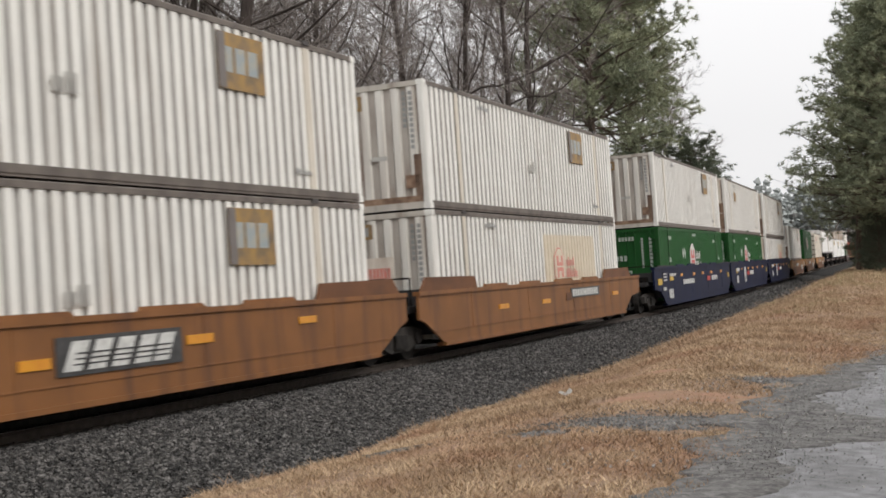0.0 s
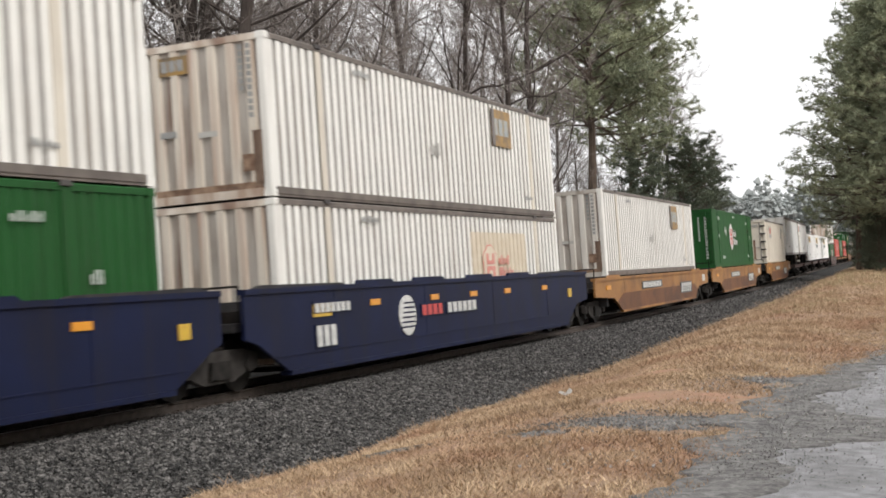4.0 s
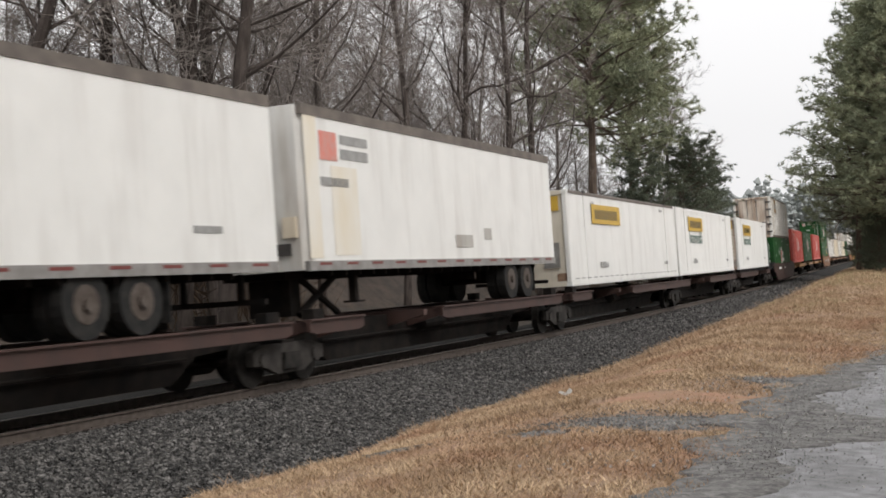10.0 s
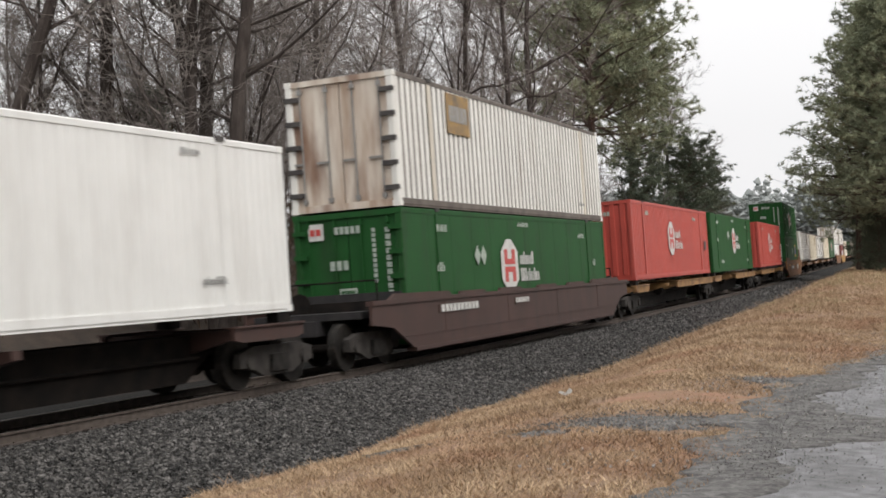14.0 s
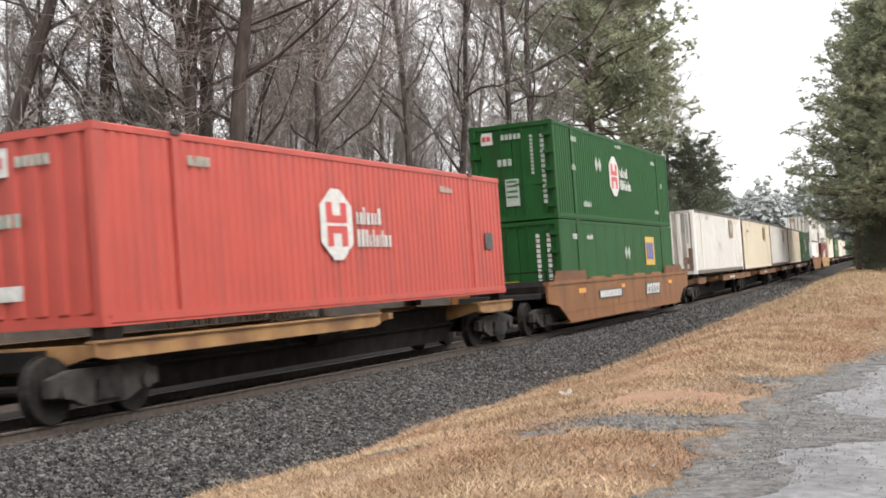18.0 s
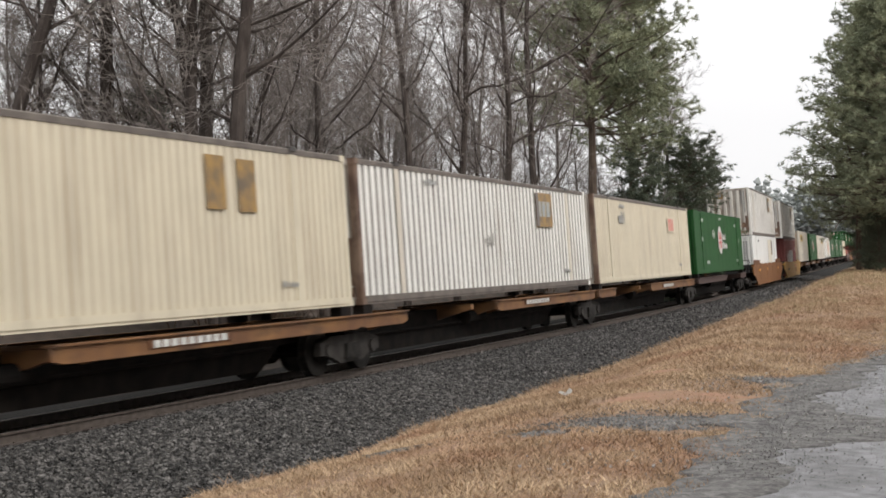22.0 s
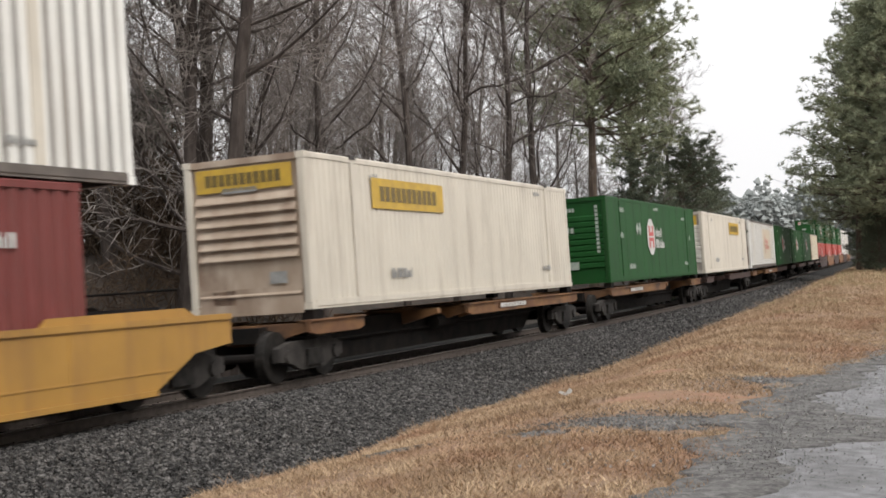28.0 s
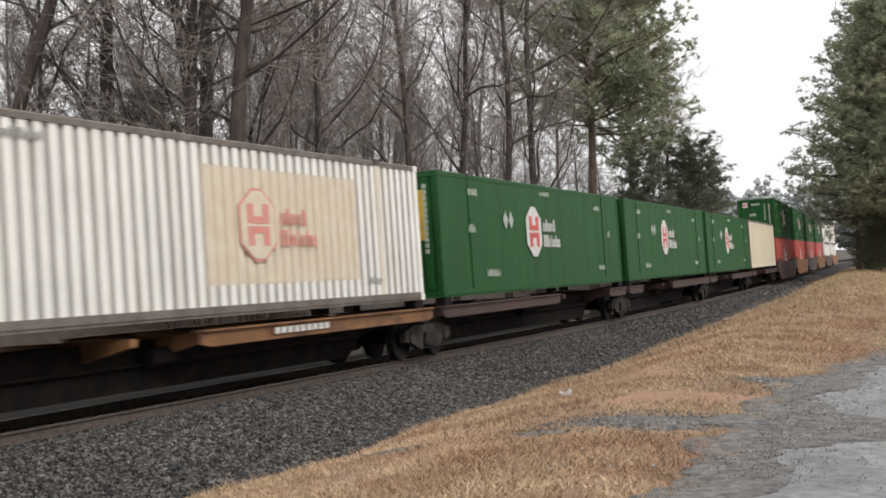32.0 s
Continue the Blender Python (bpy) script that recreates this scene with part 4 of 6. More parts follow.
        pl = part("end_platform", shared((key, e), "end_platform", BLACK_CHORD, lambda s: [s.box(min(xx - e * 0.5, (ea, eb)[e > 0]), max(xx - e * 0.5, (ea, eb)[e > 0]), -1.2, 1.2, 1.0, 1.14), s.box(min(xx - e * 0.02, xx + e * 0.06), max(xx - e * 0.02, xx + e * 0.06), -1.36, 1.36, 0.5, 1.5), s.box(min(xx, (ea, eb)[e > 0] + e * 0.2), max(xx, (ea, eb)[e > 0] + e * 0.2), -0.3, 0.3, 0.7, 1.0)]), th)
        part("hand_rail", shared((key, e), "hand_rail", GRIME, lambda s: [s.tube((xx + e * 0.75, -1.15, 1.14), (xx + e * 0.75, -1.15, 1.75), 0.02, 0.02, 6), s.tube((xx + e * 0.75, 1.15, 1.14), (xx + e * 0.75, 1.15, 1.75), 0.02, 0.02, 6), s.tube((xx + e * 0.75, -1.15, 1.75), (xx + e * 0.75, 1.15, 1.75), 0.02, 0.02, 6)]), pl)
        part("brake_gear", shared((key, e), "brake_gear", GRIME, lambda s: [s.disc("x", (0.6, 1.32), 0.25, xx + e * 0.8, xx + e * 0.84, 14), s.box(min(xx + e * 0.3, xx + e * 0.8), max(xx + e * 0.3, xx + e * 0.8), -0.9, 0.9, 1.14, 1.34)]), pl)
    for x in bogies:
        if x is not None:
            bogie(th, x)
    for mk in marks:
        mk(th, L)
    return th


def car_sign(x, z, w, h, mat, bars=None, rows=((0.2, 0.6, 6),), y=-1.468, name="sill_plate"):
    def lay(th, L):
        key = ("csign", x, z, w, h)
        p = part(name, shared(key, name, mat, lambda s: s.box(x - w / 2, x + w / 2, y - 0.004, y + 0.017, z - h / 2, z + h / 2)), th)
        if bars:
            def mk(s):
                for a, q, n in rows:
                    bw = w * 0.9 / n
                    for i in range(n):
                        s.box(x - w * 0.45 + i * bw, x - w * 0.45 + (i + 0.72) * bw, y - 0.01, y - 0.006, z - h / 2 + a * h, z - h / 2 + (a + q) * h)
            part("lettering", shared(key, "lettering", bars, mk), p)
    return lay


def car_logo(x, z, w=2.6, h=0.5, y=-1.468):
    """A dark plate with slanted white strokes, crossed by thin stripes."""
    def lay(th, L):
        key = ("logo", x, z, w, h)

        def lean(s, a, b, lo, hi, ya, yb):
            k = 0.55
            s.prism([(x + a + (lo - h / 2) * k, z - h / 2 + lo), (x + b + (lo - h / 2) * k, z - h / 2 + lo), (x + b + (hi - h / 2) * k, z - h / 2 + hi), (x + a + (hi - h / 2) * k, z - h / 2 + hi)], "y", ya, yb)
        p = part("sill_plate", shared(key, "sill_plate", MARK_BLACK, lambda s: s.box(x - w / 2, x + w / 2, y - 0.004, y + 0.017, z - h / 2, z + h / 2)), th, "black plate with slanted white strokes")

        def strokes(s):
            for a in (-0.42, -0.24, -0.06, 0.12, 0.28):
                lean(s, w * a, w * a + w * 0.13, h * 0.12, h * 0.88, y - 0.012, y - 0.006)
        part("lettering", shared(key, "lettering", MARK_WHITE, strokes), p)
        part("stripe", shared(key, "stripe", MARK_BLACK, lambda s: [lean(s, -w * 0.36, w * 0.4, h * f, h * f + 0.022, y - 0.018, y - 0.013) for f in (0.26, 0.4, 0.54)]), p)
    return lay


def spine_car(paint_mat, s0, L=LONG, bogies=(-8.0, 8.0), label="", deck=1.06, half="rear"):
    """An open platform unit: a deep middle beam with outrigger rails that carry the box's corners."""
    th = tagged(new("spine_car"), label, "railroad car", "cars of the train")
    rolling(th, s0 + L / 2, 14.0, 0.0)
    key = ("spine", L, paint_mat.name, half)
    a, b = -L / 2 - 0.25, L / 2 + 0.25
    part("centre_beam", shared(key, "centre_beam", GRIME, lambda s: s.prism([(a - 0.2, deck - 0.06), (a - 0.2, deck - 0.34), (a + 1.6, deck - 0.42), (a + 2.3, deck - 0.84), (b - 2.3, deck - 0.84), (b - 1.6, deck - 0.42), (b + 0.2, deck - 0.34), (b + 0.2, deck - 0.06)], "y", -0.42, 0.42)), th)
    for e, ln in (((-1, 2.2), (1, 8.9)) if half == "rear" else ((-1, 8.9), (1, 2.2))):
        xx = a if e < 0 else b
        x0, x1 = min(xx, xx - e * ln), max(xx, xx - e * ln)
        for sg in (-1, 1):
            y = sg * 1.36
            r = part("side_rail", shared((key, e, sg), "side_rail", paint_mat, lambda s: s.prism([(x0, deck - 0.19), (x0, deck + 0.0), (x1, deck + 0.0), (x1, deck - 0.19), (x1 - 0.25, deck - 0.24), (x0 + 0.25, deck - 0.24)], "y", min(y, y - sg * 0.08), max(y, y - sg * 0.08))), th)
            part("rail_flange", shared((key, e, sg), "rail_flange", paint_mat, lambda s: s.box(x0, x1, min(y + sg * 0.05, y - sg * 0.2), max(y + sg * 0.05, y - sg * 0.2), deck, deck + 0.03)), r)
        for q in (x0 + 0.15, x1 - 0.15):
            part("cross_bearer", shared((key, e, q), "cross_bearer", paint_mat, lambda s: s.prism([(-1.3, deck - 0.02), (-1.3, deck - 0.16), (-0.3, deck - 0.4), (0.3, deck - 0.4), (1.3, deck - 0.16), (1.3, deck - 0.02)], "x", q - 0.07, q + 0.07)), th)
    for x in (-2.2, 1.2):
        part("outrigger", shared((key, x), "outrigger", paint_mat, lambda s: [s.prism([(-1.3, deck), (-1.3, deck - 0.12), (-0.3, deck - 0.35), (0.3, deck - 0.35), (1.3, deck - 0.12), (1.3, deck)], "x", x - 0.09, x + 0.09)]), th)
    for e in (-1, 1):
        for sg in (-1, 1):
            xx = e * (L / 2 - 0.25)
            part("corner_pedestal", shared((key, e, sg), "corner_pedestal", GRIME, lambda s: s.box(xx - 0.2, xx + 0.2, sg * 1.16 - 0.12, sg * 1.16 + 0.12, deck + 0.03, deck + 0.213)), th)
    if paint_mat is RUSTYELLOW:
        car_sign(2.6 if half == "rear" else -4.6, deck - 0.1, 2.2, 0.13, RUST_PANEL, MARK_WHITE, ((0.08, 0.84, 9),), y=-1.378, name="rail_plate")(th, L)
    part("brake_pipe", shared(key, "brake_pipe", GRIME, lambda s: [s.tube((a + 2, -0.5, 0.62), (b - 2, -0.5, 0.62), 0.03, 0.03, 6), s.disc("x", (-0.62, 0.72), 0.16, -1.0, 0.1, 12)]), th)
    for x in bogies:
        if x is not None:
            bogie(th, x)
    return th


def joints(starts, lengths=None):
    """For a row of open cars: where each one's bogies stand; close neighbours share one."""
    out = {}
    for i, s0 in enumerate(starts):
        mid = s0 + (lengths or {}).get(s0, LONG) / 2
        half_len = (lengths or {}).get(s0, LONG) / 2
        front = None if i and s0 - starts[i - 1] < 18.2 else -half_len + 0.3
        rear = half_len - 0.2
        if i + 1 < len(starts) and starts[i + 1] - s0 < 18.2:
            nxt = starts[i + 1] + (lengths or {}).get(starts[i + 1], LONG) / 2
            rear = half_len + (nxt - (lengths or {}).get(starts[i + 1], LONG) / 2 - (mid + half_len)) / 2
        out[s0] = (front, rear)
    return out


def road_wheels(th, x, key, z=0.0, r=0.5, pairs=2):
    """A trailer's axle group, with twin tyres on each side."""
    g = part("suspension", shared(key, "suspension", GRIME, lambda s: [s.box(x - 1.1, x + 1.1, sg * 0.5 - 0.06, sg * 0.5 + 0.06, z + r, z + r + 0.3) for sg in (-1, 1)] + [s.disc("y", (x + q, z + r), 0.07, -0.9, 0.9, 10) for q in (-0.62, 0.62)]), th)
    for q in (-0.62, 0.62):
        for sg in (-1, 1):
            t = part("tyre", shared((key, q, sg), "tyre", RUBBER, lambda s: [s.disc("y", (x + q, z + r), r, sg * 0.72, sg * 0.95, 22), s.disc("y", (x + q, z + r), r, sg * 1.0, sg * 1.24, 22)]), g)
            part("rim", shared((key, q, sg), "rim", RIM, lambda s: [s.disc("y", (x + q, z + r), 0.28, sg * 1.22, sg * 1.25, 16), s.disc("y", (x + q, z + r), 0.1, sg * 1.25, sg * 1.31, 10)]), t)
    return g


def trailer(color, s0, z, L=LONG, label="", marks=(), H=3.07, under=0.87, axle=3.65):
    """A smooth dry van on its own wheels; z: the height of its wheels' ground."""
    th = tagged(new("semi_trailer"), label, "trailer", "trailers on the train")
    rolling(th, s0 + L / 2, 12.0, z)
    key = ("van", L, H)
    f = under
    for sg in (-1, 1):
        part("side_wall", shared((key, sg), "side_wall", color, lambda s: s.box(-L / 2 + 0.21, L / 2 - 0.01, min(sg * 1.295, sg * 1.27), max(sg * 1.295, sg * 1.27), f + 0.18, f + H - 0.2)), th)
        part("top_rail", shared((key, sg), "top_rail", TOP_RAIL, lambda s: s.box(-L / 2, L / 2, min(sg * 1.31, sg * 1.2), max(sg * 1.31, sg * 1.2), f + H - 0.2, f + H)), th)
        part("bottom_rail", shared((key, sg), "bottom_rail", SILVER, lambda s: s.box(-L / 2, L / 2, min(sg * 1.31, sg * 1.2), max(sg * 1.31, sg * 1.2), f, f + 0.18)), th)
        part("landing_leg", shared((key, sg), "landing_leg", GRIME, lambda s: [s.box(-L / 2 + 2.7, -L / 2 + 2.86, sg * 0.75 - 0.07, sg * 0.75 + 0.07, f - 0.6, f), s.box(-L / 2 + 2.6, -L / 2 + 2.96, sg * 0.75 - 0.15, sg * 0.75 + 0.15, f - 0.64, f - 0.6)]), th)
    part("front_wall", shared(key, "front_wall", NOSE, lambda s: s.prism([(-L / 2 - 0.02, -1.15), (-L / 2 + 0.12, -1.29), (-L / 2 + 0.2, -1.29), (-L / 2 + 0.2, 1.29), (-L / 2 + 0.12, 1.29), (-L / 2 - 0.02, 1.15)], "z", f + 0.02, f + H - 0.02)), th)
    part("roof", shared(key, "roof", color, lambda s: s.box(-L / 2 + 0.02, L / 2 - 0.02, -1.25, 1.25, f + H - 0.04, f + H - 0.005)), th)
    fl = part("floor", shared(key, "floor", GRIME, lambda s: s.box(-L / 2 + 0.05, L / 2 - 0.05, -1.24, 1.24, f + 0.02, f + 0.12)), th)
    for x in np.arange(-L / 2 + 1, L / 2 - 1, 0.6):
        part("cross_member", shared("van floor", "cross_member", GRIME, lambda s: s.box(0, 0.08, -1.2, 1.2, -0.1, 0.02)), fl, m=Matrix.Translation((x, 0, f)))
    for i in range(13):
        x = -L / 2 + 0.6 + i * (L - 1.2) / 12.0
        part("reflective_strip", shared("strip", "reflective_strip", MAROON, lambda s: s.box(-0.24, 0.24, -1.316, -1.308, 0.1, 0.15)), th, m=Matrix.Translation((x, 0, f)))
    # the hitch stand that holds the nose, its box of couplings and the grime round them
    part("hitch_strut", shared(key, "hitch_strut", GRIME, lambda s: s.tube((-L / 2 + 1.0, -0.5, f - 0.1), (-L / 2 + 2.5, -0.5, 0.06), 0.07, 0.07, 6)), th)
    part("hitch_strut", shared((key, 1), "hitch_strut", GRIME, lambda s: s.tube((-L / 2 + 2.4, -0.5, f - 0.1), (-L / 2 + 0.9, -0.5, 0.06), 0.07, 0.07, 6)), th)
    part("hitch_strut", shared((key, 2), "hitch_strut", GRIME, lambda s: s.box(-L / 2 + 0.7, -L / 2 + 1.1, -0.45, 0.45, 0.05, f - 0.1)), th)
    part("mud_flap", shared(key, "mud_flap", RUBBER, lambda s: s.box(axle + 1.35, axle + 1.38, -1.2, -0.6, 0.15, f)), th)
    part("coupling_box", shared(key, "coupling_box", DARKSEAM, lambda s: [s.box(-L / 2 - 0.06, -L / 2 - 0.018, -0.95, -0.5, f + 0.3, f + 0.52)]), th)
    part("nose_box", shared(key, "nose_box", SMUDGE, lambda s: [s.box(-L / 2 - 0.09, -L / 2 - 0.018, -1.1, -0.82, f + 0.62, f + 1.0)]), th)
    for i, y in enumerate((0.1, 0.32, -0.25)):
        part("air_coupling", shared((key, i), "air_coupling", DARKSEAM, lambda s: s.disc("x", (y, f + 0.62 - 0.12 * (i == 2)), 0.085, -L / 2 - 0.05, -L / 2 - 0.018, 12)), th)
    part("rear_door", shared(key, "rear_door", color, lambda s: [s.box(L / 2 - 0.06, L / 2 - 0.01, -1.24, -0.01, f + 0.05, f + H - 0.1), s.box(L / 2 - 0.06, L / 2 - 0.01, 0.01, 1.24, f + 0.05, f + H - 0.1)]), th)
    part("underride_guard", shared(key, "underride_guard", GRIME, lambda s: [s.box(L / 2 - 0.2, L / 2 - 0.1, -1.1, 1.1, f - 0.55, f - 0.45)] + [s.box(L / 2 - 0.2, L / 2 - 0.1, q - 0.05, q + 0.05, f - 0.5, f) for q in (-0.6, 0.6)]), th)
    part("king_pin_plate", shared(key, "king_pin_plate", GRIME, lambda s: s.box(-L / 2 + 0.3, -L / 2 + 1.7, -0.6, 0.6, f - 0.12, f)), th)
    road_wheels(th, axle, (key, "w"), 0.0, 0.5)
    for mk in marks:
        mk(th, L)
    return th


def van_sign(x, z, w, h, mat, name="lettering"):
    def lay(th, L):
        part(name, shared(("vsign", x, z, w, h), name, mat, lambda s: s.box(x - w / 2, x + w / 2, -1.303, -1.297, z - h / 2, z + h / 2)), th)
    return lay


def chassis(s0, z, L=LONG):
    """A container chassis under a box carried in a well."""
    th = tagged(new("container_chassis"), "grimy black steel road chassis with tyres under a container", "chassis", "chassis in the well cars")
    rolling(th, s0 + L / 2, 12.0, z)
    key = ("chassis", L)
    for sg in (-1, 1):
        part("frame_rail", shared((key, sg), "frame_rail", GRIME, lambda s: s.box(-L / 2 + 0.1, L / 2 - 0.1, sg * 0.45 - 0.07, sg * 0.45 + 0.07, 0.82, 1.06)), th)
        part("landing_leg", shared((key, sg), "landing_leg", SILVER, lambda s: s.box(-L / 2 + 2.7, -L / 2 + 2.86, sg * 0.75 - 0.07, sg * 0.75 + 0.07, 0.3, 0.95)), th)
    for x in (-L / 2 + 0.15, -L / 6, L / 6, L / 2 - 0.15):
        part("bolster", shared("chassis bolster", "bolster", GRIME, lambda s: s.box(-0.12, 0.12, -1.28, 1.28, 0.96, 1.1)), th, m=Matrix.Translation((x, 0, 0)))
    road_wheels(th, L / 2 - 2.0, (key, "w"), 0.0, 0.5)
    return th


# ---- the train, unit by unit ----
def small_print(seed=1):
    """The faint code marks that every box carries."""
    return [writing(-LONG / 2 + 3.4, TALL - 0.36, 0.13, 8, MARK_GREY, seed), writing(LONG / 2 - 2.6, 0.42, 0.11, 7, MARK_GREY, seed + 3)]


EMP = [sign(3.85, 2.2, 1.45, 0.95, PLACARD, SLATE, rows=((0.3, 0.45, 3),), label="weathered yellow panel with faded letters"), sign(3.24, 2.2, 0.22, 0.93, DARKGREY, lift=0.014, name="bleached_strip"), writing(-0.95, 1.2, 0.3, 2, SHADE_MARK_GREY, 6)]
WELL_MARKS = [car_sign(-3.1, 0.94, 3.1, 0.30, MARK_BLACK, MARK_WHITE, ((0.15, 0.7, 11),)), car_logo(3.25, 0.93, 2.5, 0.46),
              car_sign(-6.6, 1.12, 0.8, 0.14, REFLECT), car_sign(-1.4, 1.14, 0.5, 0.12, REFLECT), car_sign(6.4, 1.10, 0.6, 0.14, REFLECT)]
LOW = 0.37
HIGH = LOW + TALL + 0.03


def end_dress(k):
    """What the leading ends carry: two columns of code, a yellow plate, a data plate, rust along the sill and up the near post."""
    up = (0.0, 0.06, -0.05, 0.1)[k % 4]
    return [end_writing(-0.96, 2.66 - up, 0.09, 11, MARK_GREY, True), end_writing(-0.8, 2.66 - up, 0.09, 7, MARK_GREY, True), sign(0.55 - up, 2.5, 0.62, 0.34, PLACARD, MARK_GREY, end=True, rows=((0.2, 0.6, 3),)),
            sign(0.78, 1.32 + up, 0.34, 0.12, MARK_GREY, end=True), sign(-0.1 - up, 1.2, 0.4, 0.1, SHADE_MARK_GREY, end=True), sign(0.0, 0.2, 2.24, 0.2 + up, RUST_STAIN, end=True), sign(-1.06, 0.75 + up, 0.2, 0.95, DARK_RUST, end=True), sign(-0.9, 0.62, 0.34, 0.3, RUST_STAIN, end=True)]


def white_box(s, z, end="upright", ec=None, extra=(), label="", post=None):
    return container(WHITE, s, z, style="wide", end=end, end_color=ec, post=post, marks=small_print(2) + (end_dress(int(s) + int(z)) if ec is GREY_END else []) + list(extra), label=label or "white corrugated steel container with a dark top rail")


def green_box(s, z, end="level", label="", yellow=False, badge_x=0.3, fine="smooth"):
    m = [emblem(badge_x, 1.58, 1.0), writing(-6.2, TALL - 0.5, 0.16, 5, PALE_CODE, 3), writing(-0.6, TALL - 0.3, 0.12, 10, PALE_CODE, 4), writing(5.0, TALL - 0.55, 0.14, 6, PALE_CODE, 6),
         writing(-6.3, 1.5, 0.2, 3, PALE_CODE, 7), writing(6.5, 1.5, 0.2, 2, PALE_CODE, 7), writing(-5.2, 0.42, 0.18, 7, PALE_CODE, 8), writing(5.2, 0.45, 0.15, 6, PALE_CODE, 9), diamond(badge_x - 2.1, 1.85)]
    if yellow:
        m += [sign(-0.85, 1.9, 0.22, 1.15, MARK_YELLOW, end=True), sign(-0.4, 1.75, 0.1, 1.5, PALE_CODE, end=True)]
    if end == "doors":
        m += [sign(0.75, 2.5, 0.36, 0.36, MARK_WHITE, MARK_RED, end=True, rows=((0.3, 0.4, 2),)), end_writing(0.3, 2.42, 0.16, 5, PALE_CODE), end_writing(-0.95, 2.5, 0.11, 14, PALE_CODE, True), end_writing(-0.62, 2.5, 0.08, 11, PALE_CODE, True),
              sign(0.05, 0.85, 0.42, 0.8, PALE_CODE, GREEN, end=True, rows=((0.3, 0.08, 5), (0.5, 0.08, 5), (0.7, 0.08, 5), (0.86, 0.08, 5))), end_writing(0.45, 1.65, 0.2, 3, PALE_CODE)]
    else:
        m += [sign(0.8, 2.5, 0.34, 0.34, MARK_WHITE, MARK_RED, end=True, rows=((0.3, 0.4, 2),)), end_writing(0.5, 2.42, 0.13, 7, PALE_CODE), end_writing(-0.95, 2.6, 0.1, 12, PALE_CODE, True), sign(0.0, 0.62, 0.5, 0.26, PALE_CODE, end=True), end_writing(0.25, 1.72, 0.18, 3, PALE_CODE)]
    return container(GREEN, s, z, style=fine, end=end, marks=m, label=label or "green steel container with a white and red lozenge badge", top_dark=False)


def red_box(s, z, label=""):
    m = [emblem(-0.95, 1.56, 1.0), writing(-5.8, TALL - 0.5, 0.16, 5, PALE_CODE, 3), writing(4.2, TALL - 0.5, 0.14, 7, PALE_CODE, 5), sign(7.1, 1.3, 0.5, 0.4, MARK_BLACK), sign(0.5, 2.45, 0.5, 0.42, MARK_WHITE, MARK_RED, end=True, rows=((0.3, 0.4, 2),)),
         end_writing(0.1, 2.36, 0.16, 5, PALE_CODE), end_writing(0.5, 1.5, 0.2, 3, PALE_CODE), sign(0.35, 0.55, 0.5, 0.22, MARK_WHITE, end=True)]
    return container(RED, s, z, style="mid", end="upright", marks=m, label=label or "red steel container with a white lozenge badge", top_dark=False)


def dashes(n=22):
    """A broken line of dark reflective strips along the bottom rail."""
    def lay(th, L, H):
        for i in range(n):
            part("reflective_strip", shared("side dash", "reflective_strip", MARK_GREY, lambda s: s.box(-0.2, 0.2, side_y() - 0.012, side_y() - 0.006, 0.2, 0.235)), th, m=Matrix.Translation((-L / 2 + 0.6 + i * (L - 1.2) / (n - 1), 0, 0)))
    return lay


def yellow_sign_box(color, s, z, word_below=False, sign_x=-3.45, end="level", ec=None, label=""):
    m = [sign(sign_x, 2.23, 3.75, 0.62, MARK_YELLOW, MARK_OLIVE, rows=((0.24, 0.5, 11),), label="yellow sign panel with dark letters"), sign(0.0, 2.5, 2.05, 0.44, MARK_YELLOW, MARK_OLIVE, end=True, rows=((0.25, 0.5, 11),)) if end != "doors" else
         sign(0.6, 2.5, 0.9, 0.4, MARK_YELLOW, end=True), writing(-5.4, TALL - 0.42, 0.14, 4, MARK_GREY, 2), writing(-4.6, 0.5, 0.2, 7, MARK_GREY, 3), writing(5.4, 0.52, 0.13, 7, MARK_GREY, 4), writing(5.0, TALL - 0.32, 0.1, 7, MARK_GREY, 5)]
    if word_below:
        m.append(said("Intermodal", sign_x - 1.85, 1.38, 0.78, MARK_GREEN))
    if end == "louvred":
        m += [sign(0.0, 0.2, 2.2, 0.5, TAN_END, end=True, name="dust_film"), sign(-0.62, 0.62, 0.36, 0.22, MARK_GREY, end=True, name="data_plate"), sign(0.1, 2.29, 0.75, 0.1, MARK_GREY, end=True, name="lettering"),
              sign(0.55, 0.22, 0.5, 0.42, RUST_STAIN, end=True, name="rust_patch")]
    if end == "plain":
        m += [dashes(), sign(-0.72, 0.95, 0.5, 0.75, SILVER, MARK_GREY, end=True, rows=((0.1, 0.75, 2),)), sign(0.3, 1.85, 0.9, 0.16, SHADE_MARK_GREY, end=True), sign(0.4, 1.4, 0.6, 0.12, SHADE_MARK_GREY, end=True), sign(-1.0, 0.25, 0.3, 0.3, RUST_STAIN, end=True)]
    return container(color, s, z, style="smooth" if end == "plain" else "fine", end=end, end_color=ec or RUSTY, marks=m, label=label or "white container with a yellow sign panel", top_dark=end == "plain")


BLUE_DOTS = [car_sign(x, 1.31, 0.42, 0.12, REFLECT) for x in (-4.6, -1.6, 0.75, 3.1, 6.1)] + [car_sign(-6.85, 1.24, 0.7, 0.22, MARK_YELLOW), car_sign(8.4, 1.1, 0.3, 0.24, MARK_YELLOW)]


